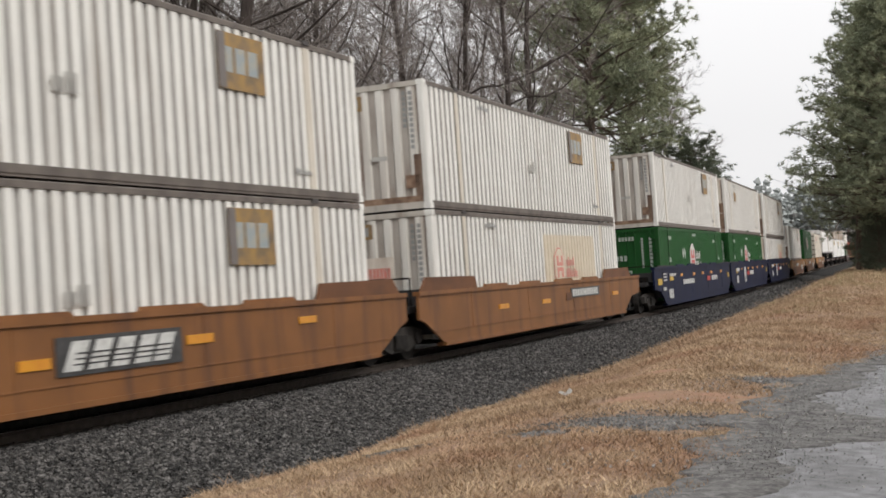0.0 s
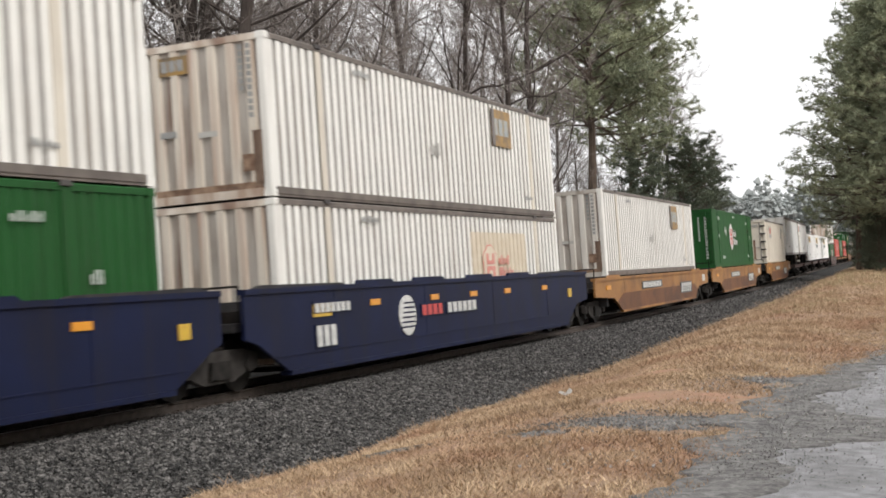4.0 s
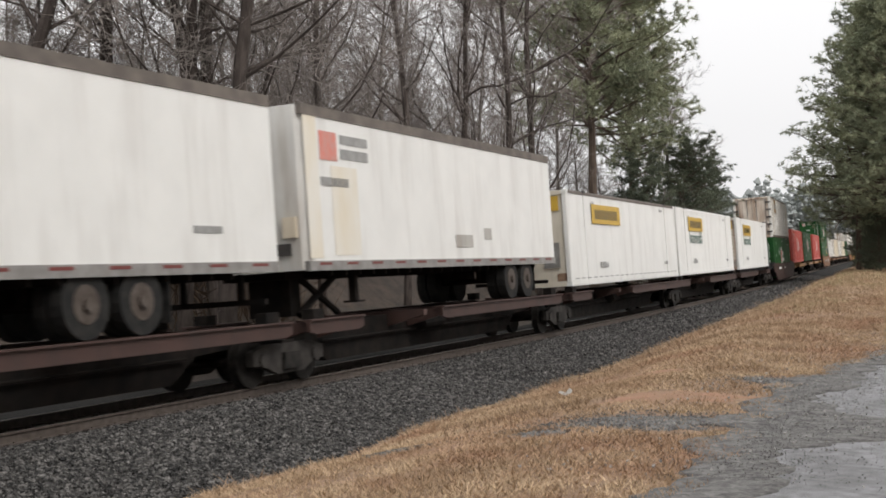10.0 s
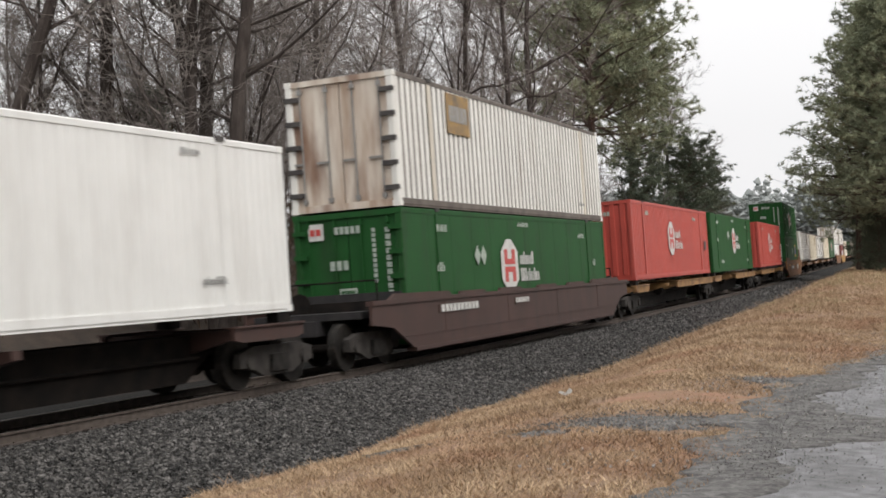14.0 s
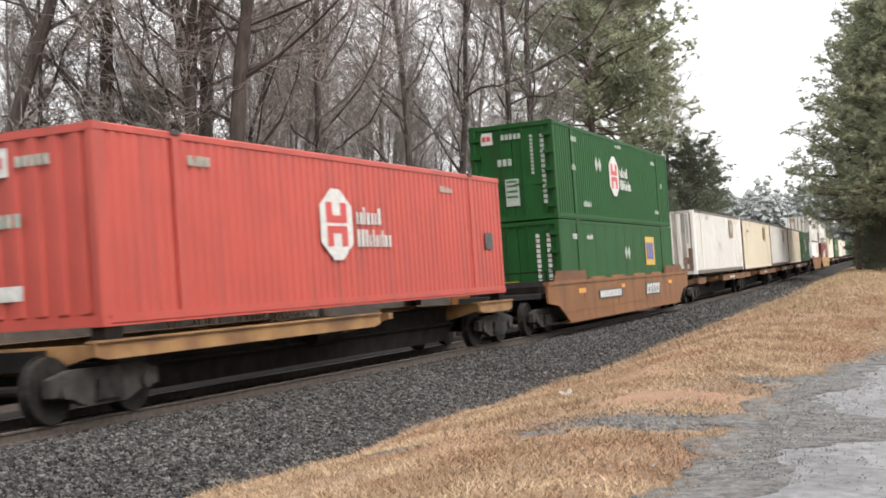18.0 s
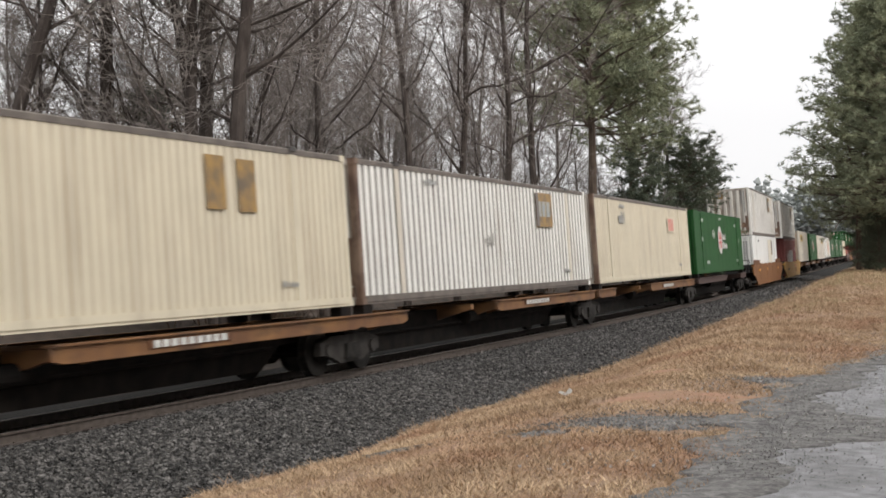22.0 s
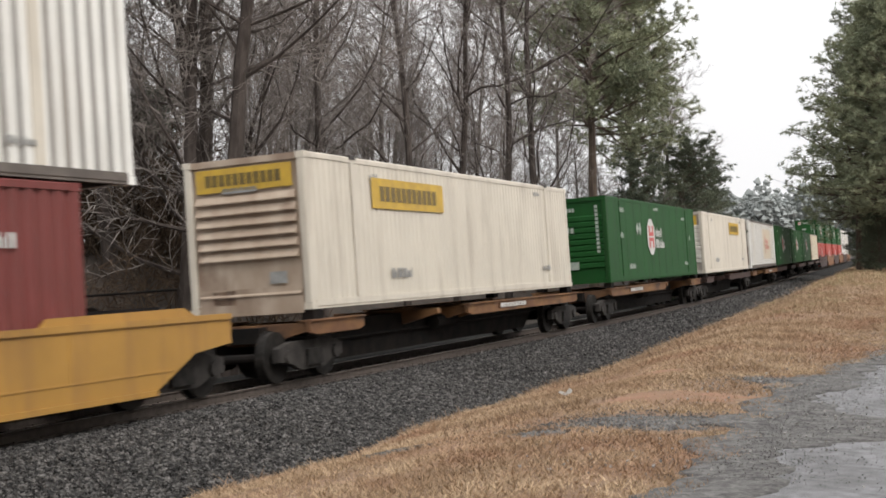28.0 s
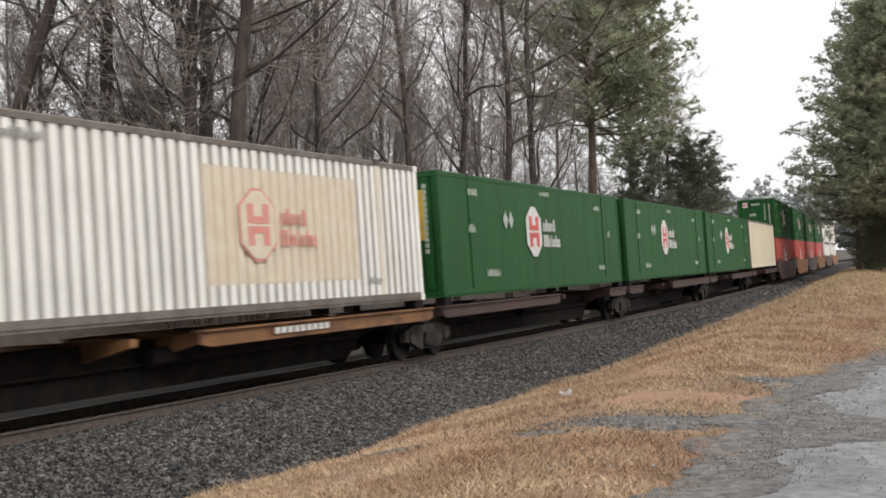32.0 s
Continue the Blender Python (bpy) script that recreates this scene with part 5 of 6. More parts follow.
def BLUE_RING(th, L):
    """A round white badge on the blue sill, made of level bars."""
    r = part("round_badge", shared("ring", "round_badge", MARK_WHITE, lambda s: s.disc("y", (-3.1, 0.98), 0.42, -1.472, -1.451, 24)), th)
    part("badge_bars", shared("ring", "badge_bars", BLUE, lambda s: [s.box(-3.45 + 0.04 * i, -2.75, -1.478, -1.474, 0.72 + 0.1 * i, 0.755 + 0.1 * i) for i in range(6)]), r)


CHASSIS_MARKS = [car_sign(-1.9, 1.08, 3.5, 0.27, MARK_BLACK, MARK_WHITE, ((0.15, 0.7, 11),)), car_logo(4.75, 0.8, 2.5, 0.46), car_sign(8.9, 1.1, 0.22, 0.3, MARK_WHITE), car_sign(9.25, 1.1, 0.22, 0.3, MARK_WHITE), car_sign(-8.6, 1.12, 0.6, 0.14, REFLECT)]
OR_LABEL = "rust-stained orange well car with black and white sill plates"
# double stacks at the head
well_car(ORANGE, 6.4, bogies=(-9.7, 9.78), ends=(9.5, 9.45), marks=[car_logo(0.05, 0.92, 2.8, 0.52), car_sign(-1.75, 0.86, 0.6, 0.14, REFLECT), car_sign(1.95, 0.97, 0.7, 0.14, REFLECT), car_sign(5.3, 1.1, 0.6, 0.12, REFLECT)], label=OR_LABEL)
white_box(6.4, LOW, extra=EMP)
white_box(6.4, HIGH, extra=EMP)
well_car(ORANGE, 25.95, bogies=(None, 9.2), ends=(9.45, 10.3), marks=[car_sign(3.35, 1.08, 3.1, 0.28, MARK_BLACK, MARK_WHITE, ((0.15, 0.7, 11),)), car_sign(1.6, 0.99, 0.6, 0.22, RUST_PANEL)] + [car_sign(x, 0.93, 0.7, 0.12, REFLECT) for x in (-4.1, -0.6, 6.9)], label=OR_LABEL)
white_box(25.95, LOW, ec=GREY_END, extra=[overpaint(-0.1, 5.3, 1.08, 2.42, SMUDGE), emblem(1.35, 1.5, 0.75, SMUDGE, MARK_PINK, True, MARK_PINK), sign(0.1, 1.5, 0.8, 0.8, RUSTY, MARK_PINK, end=True)], label="white corrugated container with a tan repainted patch and faded red badge")
white_box(25.95, HIGH, ec=GREY_END, extra=EMP)
well_car(BLUE, 49.1, bogies=(-9.2, 9.4), ends=(10.2, 9.1), top=1.6, low=0.26, gusset=BLACK_CHORD, marks=[car_sign(-7.1, 0.62, 1.0, 0.4, BLUE, MARK_WHITE, ((0.05, 0.9, 3),)), car_sign(-9.2, 1.12, 0.75, 0.24, MARK_YELLOW), car_sign(-8.2, 1.3, 0.8, 0.4, BLUE, MARK_WHITE, ((0.1, 0.14, 4), (0.4, 0.14, 5), (0.7, 0.14, 4))), car_sign(-6.6, 1.36, 1.5, 0.16, BLUE, MARK_WHITE, ((0.1, 0.7, 8),)), car_sign(-8.4, 0.85, 0.7, 0.2, BLUE, MARK_WHITE, ((0.1, 0.7, 4),)), car_sign(-3.0, 1.03, 3.0, 0.26, BLUE, MARK_WHITE, ((0.1, 0.75, 10),)), car_sign(2.2, 1.05, 1.0, 0.26, BLUE, MARK_RED, ((0.1, 0.8, 3),)), car_sign(3.9, 1.05, 1.9, 0.26, BLUE, MARK_WHITE, ((0.1, 0.8, 6),))] + BLUE_DOTS, label="dark blue well car with red and white lettering")
green_box(49.1, LOW, end="doors", badge_x=-0.8, fine="mid")
white_box(49.1, HIGH, end="upright", ec=GREY_END, extra=EMP)
well_car(BLUE, 67.9, bogies=(None, 9.8), ends=(9.1, 9.4), top=1.6, low=0.26, gusset=BLACK_CHORD, marks=[car_sign(-6.7, 0.78, 0.9, 0.42, BLUE, MARK_WHITE, ((0.05, 0.9, 3),)), car_sign(-6.4, 1.3, 1.6, 0.24, BLUE, MARK_WHITE, ((0.1, 0.7, 7),)), BLUE_RING, car_sign(-1.75, 1.05, 1.3, 0.28, BLUE, MARK_RED, ((0.1, 0.8, 4),)), car_sign(0.0, 1.05, 2.0, 0.28, BLUE, MARK_WHITE, ((0.1, 0.8, 6),))] + BLUE_DOTS, label="dark blue well car with red and white lettering")
green_box(67.9, LOW, end="doors", badge_x=-0.8, fine="mid")
white_box(67.9, HIGH, end="upright", ec=RUSTY, extra=[sign(-4.2, 2.0, 0.8, 0.5, PLACARD), sign(0.75, 1.25, 0.42, 0.42, RUST_STAIN, end=True), sign(-0.95, 1.3, 0.5, 0.5, RUST_STAIN, end=True), sign(-0.2, 0.35, 2.0, 0.3, RUST_STAIN, end=True), sign(-1.0, 0.65, 0.3, 0.7, RUST_STAIN, end=True)], label="rust-streaked cream-white corrugated container")
well_car(BLUE, 87.5, bogies=(None, 9.2), ends=(9.5, 10.2), top=1.6, low=0.26, gusset=BLACK_CHORD, marks=[car_sign(-6.7, 0.78, 0.9, 0.42, BLUE, MARK_WHITE, ((0.05, 0.9, 3),)), car_sign(-6.4, 1.3, 1.6, 0.24, BLUE, MARK_WHITE, ((0.1, 0.7, 7),)), BLUE_RING, car_sign(-1.75, 1.05, 1.3, 0.28, BLUE, MARK_RED, ((0.1, 0.8, 4),)), car_sign(0.0, 1.05, 2.0, 0.28, BLUE, MARK_WHITE, ((0.1, 0.8, 6),))] + BLUE_DOTS, label="dark blue well car with white lettering")
white_box(87.5, LOW, ec=RUSTY, extra=[overpaint(1.2, 5.3, 0.9, 2.42, SMUDGE), emblem(2.4, 1.6, 0.7, SMUDGE, MARK_PINK, True, MARK_PINK)], label="white corrugated container with a tan repainted patch and faded red badge")
white_box(87.5, HIGH, ec=RUSTY, extra=EMP + end_dress(2), label="grimy white corrugated container with rust at its corners")
# boxes on chassis in orange wells
for s, who in ((109.0, 0), (131.0, 1), (155.5, 2)):
    well_car(OLD_ORANGE, s, bogies=(-9.0, 9.0), ends=(10.3, 10.3), marks=CHASSIS_MARKS, label="faded orange well car with heavy brown rust", low=0.33, low_to=6.9, end_high=0, lower=RUST_PANEL)
    chassis(s, LOW + 0.02)
white_box(109.0, 1.49, ec=GREY_END, extra=EMP)
green_box(131.0, 1.49, end="doors", badge_x=-1.53)
container(OFFWHITE, 155.5, 1.49, style="fine", end="doors", end_color=OFFWHITE, marks=[sign(-4.35, 2.1, 1.7, 0.8, SHADE_MARK_GREY), sign(-4.35, 2.2, 1.5, 0.5, OFFWHITE, MARK_PINK, rows=((0.1, 0.8, 5),)), sign(0.25, 0.55, 0.3, 0.25, PLACARD, end=True), sign(0.7, 1.0, 0.16, 1.5, RUST_STAIN, end=True), sign(-0.55, 0.95, 0.12, 1.3, RUST_STAIN, end=True), end_writing(-0.15, 2.45, 0.14, 6, MARK_GREY), writing(-6.9, 2.25, 0.12, 6, MARK_GREY, 2)] + [sign(x, z, 0.13, h, MARK_GREY) for x, z, h in ((4.55, 2.1, 0.75), (4.85, 2.1, 0.95), (5.15, 2.1, 0.85), (5.9, 2.35, 0.3), (6.15, 2.35, 0.3))], label="cream reefer container with hinged doors")
# two highway trailers
FLAT = joints((174.0, 191.3, 207.5, 224.1, 242.8), {191.3: 14.6})
for s, L in ((174.0, LONG), (191.3, 14.6)):
    spine_car(BROWN, s, L, bogies=FLAT[s], label="rusty brown open spine car with outrigger rails")
trailer(BRIGHT, 174.0, 1.10, marks=[van_sign(-4.2, 1.57, 1.0, 0.14, MARK_GREY), van_sign(6.0, 1.57, 0.8, 0.12, MARK_GREY), van_sign(-7.75, 2.3, 0.16, 1.3, MARK_GREY), van_sign(-7.4, 2.1, 0.1, 0.9, MARK_GREY)], label="clean white smooth-sided highway trailer")
trailer(BRIGHT, 191.3, 1.10, 14.6, axle=4.3, marks=[van_sign(-6.3, 3.22, 0.7, 0.55, MARK_PINK), van_sign(-5.2, 3.38, 1.2, 0.18, MARK_GREY), van_sign(-5.2, 3.1, 1.2, 0.2, MARK_GREY), van_sign(-6.1, 2.54, 1.15, 0.17, MARK_GREY), van_sign(0.4, 1.46, 1.1, 0.3, SHADE_MARK_GREY), van_sign(-5.7, 2.0, 1.1, 1.7, TAN_STAIN, "stain"), van_sign(-7.0, 2.45, 0.5, 2.7, TAN_STAIN, "stain"), van_sign(2.0, 1.65, 0.5, 0.28, SHADE_MARK_GREY)], label="white highway trailer with small red lettering")
# yellow-sign boxes on spine cars
ZS = 1.275
for s in (207.5, 224.1, 242.8):
    spine_car(BROWN, s, bogies=FLAT[s], half="front" if s > 240 else "rear", label="rusty brown open spine car with outrigger rails")
yellow_sign_box(BRIGHT, 207.5, ZS, False, end="plain", ec=OFFWHITE, label="smooth white container with a yellow sign panel and weathered top rail")
yellow_sign_box(BRIGHT, 224.1, ZS, True)
yellow_sign_box(BRIGHT, 242.8, ZS, True)
well_car(BROWN, 263.8, bogies=(-9.2, 9.2), ends=(10.1, 10.1), top=1.24, end_high=1.45, marks=[car_sign(-5.4, 1.05, 2.6, 0.2, BROWN, MARK_WHITE, ((0.1, 0.8, 10),)), car_sign(-1.0, 1.05, 1.2, 0.2, BROWN, MARK_WHITE)], label="oxide-brown well car with white lettering")
green_box(263.8, LOW, end="doors", badge_x=-1.4)
white_box(263.8, HIGH, end="doors", ec=RUSTY, extra=[sign(-4.4, 2.26, 1.45, 0.95, PLACARD, MARK_GREY)], label="white corrugated container with rust-streaked doors")
FLAT = joints((284.1, 301.5, 322.2))
for s in (284.1, 301.5, 322.2):
    spine_car(YELLOW_RAIL, s, bogies=FLAT[s], half="front" if s > 320 else "rear", label="worn yellow open spine car with outrigger rails")
red_box(284.1, ZS)
green_box(301.5, ZS, "level", badge_x=-0.05)
red_box(322.2, ZS)
well_car(ORANGE, 343.4, bogies=(-9.2, 9.2), ends=(10.1, 10.1), marks=WELL_MARKS, label=OR_LABEL)
container(GREEN, 343.4, LOW, style="smooth", end="doors", top_dark=False, marks=[sign(3.8, 1.95, 1.5, 1.05, MARK_YELLOW, MARK_BLUE, rows=((0.2, 0.6, 3),), label="yellow panel with blue letters"), writing(-6.7, 2.32, 0.16, 4, MARK_WHITE, 3), writing(-5.1, 2.32, 0.16, 6, MARK_WHITE, 4), end_writing(-0.95, 2.5, 0.11, 14, MARK_WHITE, True), end_writing(-0.62, 2.5, 0.11, 14, MARK_WHITE, True), sign(0.3, 0.95, 0.5, 0.4, MARK_YELLOW, end=True), diamond(0.2, 1.9)], label="smooth green container with a yellow panel")
green_box(343.4, HIGH, end="doors", badge_x=-1.0, fine="mid")
FLAT = joints((365.1, 382.0, 398.6, 415.8, 433.6))
for s in (365.1, 382.0, 398.6, 415.8, 433.6):
    spine_car(RUSTYELLOW if s < 430 else BROWN, s, bogies=FLAT[s], half="front" if s > 430 else "rear", label="rusty yellow open spine car with outrigger rails")
white_box(365.1, ZS, ec=GREY_END, extra=EMP)
container(CREAM, 382.0, ZS, style="fine", end="upright", end_color=GREY_END, post=DARK_RUST, marks=small_print(4) + [sign(3.57, 2.17, 0.55, 0.88, PLACARD), sign(4.5, 2.15, 0.55, 0.88, PLACARD)], label="cream ribbed container with rust at the corners")
white_box(398.6, ZS, ec=GREY_END, extra=EMP, post=DARK_RUST)
container(CREAM, 415.8, ZS, style="fine", end="upright", end_color=GREY_END, post=DARK_RUST, marks=small_print(4) + [sign(4.2, 2.1, 1.4, 0.6, CREAM, MARK_PINK, rows=((0.1, 0.8, 4),)), writing(-4.8, 2.0, 0.4, 3, MARK_GREY, 2)], label="cream ribbed container with a faded red patch")
green_box(433.6, ZS, "upright", yellow=True, badge_x=-0.45)
well_car(ORANGE, 455.3, bogies=(-9.2, 9.2), ends=(10.1, 10.1), marks=WELL_MARKS[2:], label=OR_LABEL)
container(BRIGHT, 455.3, LOW, style="smooth", end="upright", marks=[sign(2.7, 1.95, 2.6, 1.5, TAN_STAIN, name="stain"), writing(-5.2, 2.5, 0.16, 7, MARK_GREY, 4), sign(0.5, 2.1, 1.0, 0.75, TAN_STAIN, end=True, name="stain"), sign(0.2, 2.25, 0.5, 0.4, PLACARD, MARK_GREY, end=True, rows=((0.2, 0.6, 3),)), end_writing(-0.75, 2.55, 0.1, 9, MARK_GREY, True), end_writing(-0.92, 2.55, 0.1, 12, MARK_GREY, True), sign(0.45, 1.0, 0.06, 0.4, DARKGREY, end=True), sign(0.22, 1.0, 0.06, 0.4, DARKGREY, end=True)] + [sign(3.9, 2.15, 0.75, 0.95, PLACARD, DARKGREY, rows=((0.1, 0.8, 2),), lift=0.014)], label="plain white container with a dark placard", top_dark=False)
white_box(455.3, HIGH, ec=GREY_END, extra=EMP)
well_car(YELLOW, 478.0, bogies=(-9.2, 9.2), ends=(10.1, 10.1), top=1.24, end_high=1.46, marks=[car_sign(2.8, 1.05, 1.9, 0.16, YELLOW, MARK_RED, ((0.0, 1.0, 2),)), car_sign(2.8, 0.72, 1.9, 0.34, YELLOW, MARK_BROWN, ((0.0, 1.0, 5),)), car_sign(-5.8, 0.85, 1.6, 0.26, YELLOW, MARK_BLACK)], label="bright yellow well car with small red lettering")
container(MAROON, 478.0 + 1.2, LOW, L=13.72, style="deep", end="upright", marks=[writing(-4.4, 1.0, 0.98, 9, MARK_WHITE, 4), writing(5.0, 2.0, 0.2, 4, MARK_WHITE, 2)], label="maroon steel container with broad white letters", top_dark=False)
white_box(478.0, HIGH, ec=GREY_END, extra=EMP)
TAIL_FRONT = (520.0, 573.8)
TAIL_SPINE = (499.2, 520.0, 538.5, 556.5, 573.8, 591.0, 608.0, 624.8)
FLAT = joints(TAIL_SPINE)
for s in TAIL_SPINE:
    spine_car(RUSTYELLOW if s in (499.2, 520.0, 556.5) else BROWN, s, bogies=FLAT[s], half="front" if s in TAIL_FRONT else "rear", label="rusty brown open spine car with outrigger rails")
yellow_sign_box(OFFWHITE, 499.2, ZS, False, end="louvred", ec=TAN_END, label="cream container with a yellow sign panel and a brown-dusted louvred end")
green_box(520.0, ZS, "level", badge_x=-1.3)
yellow_sign_box(OFFWHITE, 538.5, ZS, False, 2.75, "level", GREY_END, label="cream container with a yellow sign panel near its tail")
white_box(556.5, ZS, ec=GREY_END, extra=[overpaint(-0.2, 5.2, 0.5, 2.46, SMUDGE), emblem(1.38, 1.5, 0.85, SMUDGE, MARK_PINK, True, MARK_PINK)], label="white corrugated container with a tan repainted patch and faded red badge")
for s in (573.8, 591.0, 608.0):
    green_box(s, ZS, "upright", yellow=True, badge_x=-1.3)
container(CREAM, 624.8, ZS, style="fine", end="upright", end_color=GREY_END, post=DARK_RUST, marks=small_print(4), label="grimy grey-white ribbed steel container")
for i in range(6):
    s = 643.0 + 21.0 * i
    well_car(ORANGE if i % 2 else BROWN, s, bogies=(-9.2, 9.2), ends=(10.0, 10.0), label="rusty well car far down the train")
    if i < 4:
        red_box(s, LOW)
        green_box(s, HIGH, end="doors", fine="mid")
    else:
        white_box(s, LOW, ec=GREY_END)
        white_box(s, HIGH, ec=GREY_END)


# ---- trees ----
def grow(s_thick, s_thin, rnd, p, d, r, length, level, fork):
    """A limb and all that grows from it: it sets off sideways and sweeps upward; thick pieces apart from the twigs."""
    if level == 3:
        q = p + d * length * 0.55
        s_thin.spike(p, q, r)
        s_thin.spike(q - d * length * 0.05, q + (d + Vector((rnd.gauss(0, 0.35), rnd.gauss(0, 0.35), rnd.gauss(0.2, 0.3)))) * length * 0.5, r * 0.8)
        return
    n = (8, 5, 4)[level]
    step, r0 = length / n, r
    for i in range(n):
        bend = (0.045, 0.2, 0.3)[level]
        d = (d + Vector((rnd.gauss(0, bend), rnd.gauss(0, bend), rnd.gauss(0, bend) + (0.03, 0.12, 0.05)[level]))).normalized()
        q = p + d * step
        r1 = r0 * (1 - (0.68 if level == 0 else 0.75) * (i + 1) / n)
        (s_thick if level < 2 else s_thin).tube(p, q, r, max(r1, 0.005), (8, 5, 3)[level])
        kids = ((0, 1, 2, 4, 5, 5, 5, 6)[i] if level == 0 else (2, 4, 4, 4, 4)[i] if level == 1 else (3, 3, 4, 4)[i])
        for _ in range(kids):
            a = rnd.uniform(0, math.tau)
            u = d.orthogonal().normalized()
            w = d.cross(u)
            lean = rnd.uniform(*((0.55, 1.15), (0.45, 1.2), (0.4, 1.2))[level]) * fork
            dd = (d * math.cos(lean) + (u * math.cos(a) + w * math.sin(a)) * math.sin(lean)).normalized()
            k = length * (rnd.uniform(0.2, 0.4) * (1.15 - 0.5 * i / n) if level == 0 else (rnd.uniform(0.22, 0.46) if level == 1 else rnd.uniform(0.22, 0.5)) * (1 - 0.25 * i / n))
            grow(s_thick, s_thin, rnd, p.lerp(q, rnd.random()), dd, max(0.0085, r1 * rnd.uniform(0.28, 0.5)), k, level + 1, fork)
        p, r = q, r1


BARE = []
for k in range(7):
    rnd = random.Random(70 + k)
    thick, thin = Shape(), Shape()
    grow(thick, thin, rnd, Vector((0, 0, -0.3)), Vector((rnd.gauss(0, 0.03), rnd.gauss(0, 0.03), 1)), 0.19, (17.0, 18.0, 15.0)[k % 3], 0, (1.0, 0.8, 1.15)[k % 3])
    a, b = bpy.data.meshes.new("trunk"), bpy.data.meshes.new("twigs")
    a.from_pydata(thick.v, [], thick.f), b.from_pydata(thin.v, [], thin.f)
    a.materials.append(BARK), b.materials.append(TWIG)
    BARE.append((a, b))


def bare_tree(x, y, z, kind, scale, turn, fat=1.0, lean=0.0):
    th = tagged(new("bare_tree"), "leafless grey-brown hardwood tree with fine twigs", "tree", "bare trees along the track")
    th.matrix_basis = Matrix.Translation((x, y, z)) @ Matrix.Rotation(radians(lean), 4, "Y") @ Matrix.Rotation(turn, 4, "Z") @ Matrix.Diagonal((scale * fat, scale * fat, scale, 1))
    part("trunk", BARE[kind % 7][0], th)
    part("crown", BARE[kind % 7][1], th)["kind"] = "stuff"
    return th


def needle_mesh(name, mat, tufts, blades, size, seed, wide=0.2, lift=0.25):
    """Sprays of needles: blades that stand out round each tuft's middle."""
    r = np.random.default_rng(seed)
    P = np.repeat(np.array(tufts), blades, 0)
    n = len(P)
    d = r.normal(size=(n, 3))
    d[:, 2] = d[:, 2] * 0.8 + lift
    d /= np.linalg.norm(d, axis=1)[:, None]
    w = np.cross(d, r.normal(size=(n, 3)))
    w /= np.linalg.norm(w, axis=1)[:, None]
    ln = size * r.uniform(0.6, 1.3, n)[:, None]
    V = np.stack([P - w * ln * wide, P + w * ln * wide, P + d * ln], 1).reshape(-1, 3)
    me = bpy.data.meshes.new(name)
    me.from_pydata(V.tolist(), [], np.arange(3 * n).reshape(-1, 3).tolist())
    me.materials.append(mat)
    return me


def pine_parts(seed, h, bare_to, reach, limbs, mat, size=0.27, twigs=7, per=4, blades=22, wide=0.075, full=0.55, tilt=(-0.1, 0.5)):
    """A tall pine: a straight trunk, long limbs that fork outward, and a round brush of needles at the end of each twig."""
    rnd = random.Random(seed)
    tr, lm, tufts = Shape(), Shape(), []
    p, d = Vector((0, 0, -0.3)), Vector((rnd.gauss(0, 0.02), rnd.gauss(0, 0.02), 1))
    line = [p.copy()]
    for i in range(10):
        q = p + d * (h / 10)
        d = (d + Vector((rnd.gauss(0, 0.025), rnd.gauss(0, 0.025), 0.02))).normalized()
        tr.tube(p, q, h * 0.0125 * (1 - i / 10.6), h * 0.0125 * (1 - (i + 1) / 10.6), 9)
        p = q
        line.append(p.copy())
    for i in range(limbs):
        g = (i + rnd.random()) / limbs
        f = bare_to + (1 - bare_to) * g
        k = min(9, int(f * 10))
        o = line[k].lerp(line[k + 1], f * 10 - k)
        ln = reach * rnd.uniform(0.55, 1.1) * (0.3 + 0.7 * (1 - g) ** full) * (0.75 + 0.25 * min(1, g * 6))
        a = i * 2.39996 + rnd.gauss(0, 0.5)
        e = Vector((math.cos(a), math.sin(a), rnd.uniform(*tilt) + 0.5 * g)).normalized()
        q, r = o, 0.018 + 0.014 * ln
        for j in range(5):
            v = q + e * (ln / 5)
            lm.tube(q, v, r * (1 - j / 5.6), r * (1 - (j + 1) / 5.6), 4)
            e = (e + Vector((rnd.gauss(0, 0.14), rnd.gauss(0, 0.14), rnd.gauss(0.05, 0.1)))).normalized()
            for _ in range((0, 1, 2, 2, 2)[j] * twigs // 7 + (j == 4)):
                b = q.lerp(v, rnd.random())
                s = (e + Vector((rnd.gauss(0, 0.7), rnd.gauss(0, 0.7), rnd.gauss(0.15, 0.35)))).normalized()
                m = b + s * rnd.uniform(0.3, 0.2 + 0.2 * ln)
                lm.tube(b, m, 0.014, 0.006, 3)
                tufts.append(tuple(m))
                for _ in range(per - 1):
                    c = Vector((rnd.gauss(0, 0.26), rnd.gauss(0, 0.26), rnd.gauss(0.06, 0.18)))
                    tufts.append(tuple(m + c - s * rnd.uniform(0, 0.35)))
            q = v
    a = bpy.data.meshes.new("trunk")
    a.from_pydata(tr.v, [], tr.f)
    b = bpy.data.meshes.new("branchwork")
    b.from_pydata(lm.v, [], lm.f)
    a.materials.append(PINEBARK), b.materials.append(PINEBARK)
    return a, b, needle_mesh("crown", mat, tufts, blades, size, seed, wide)


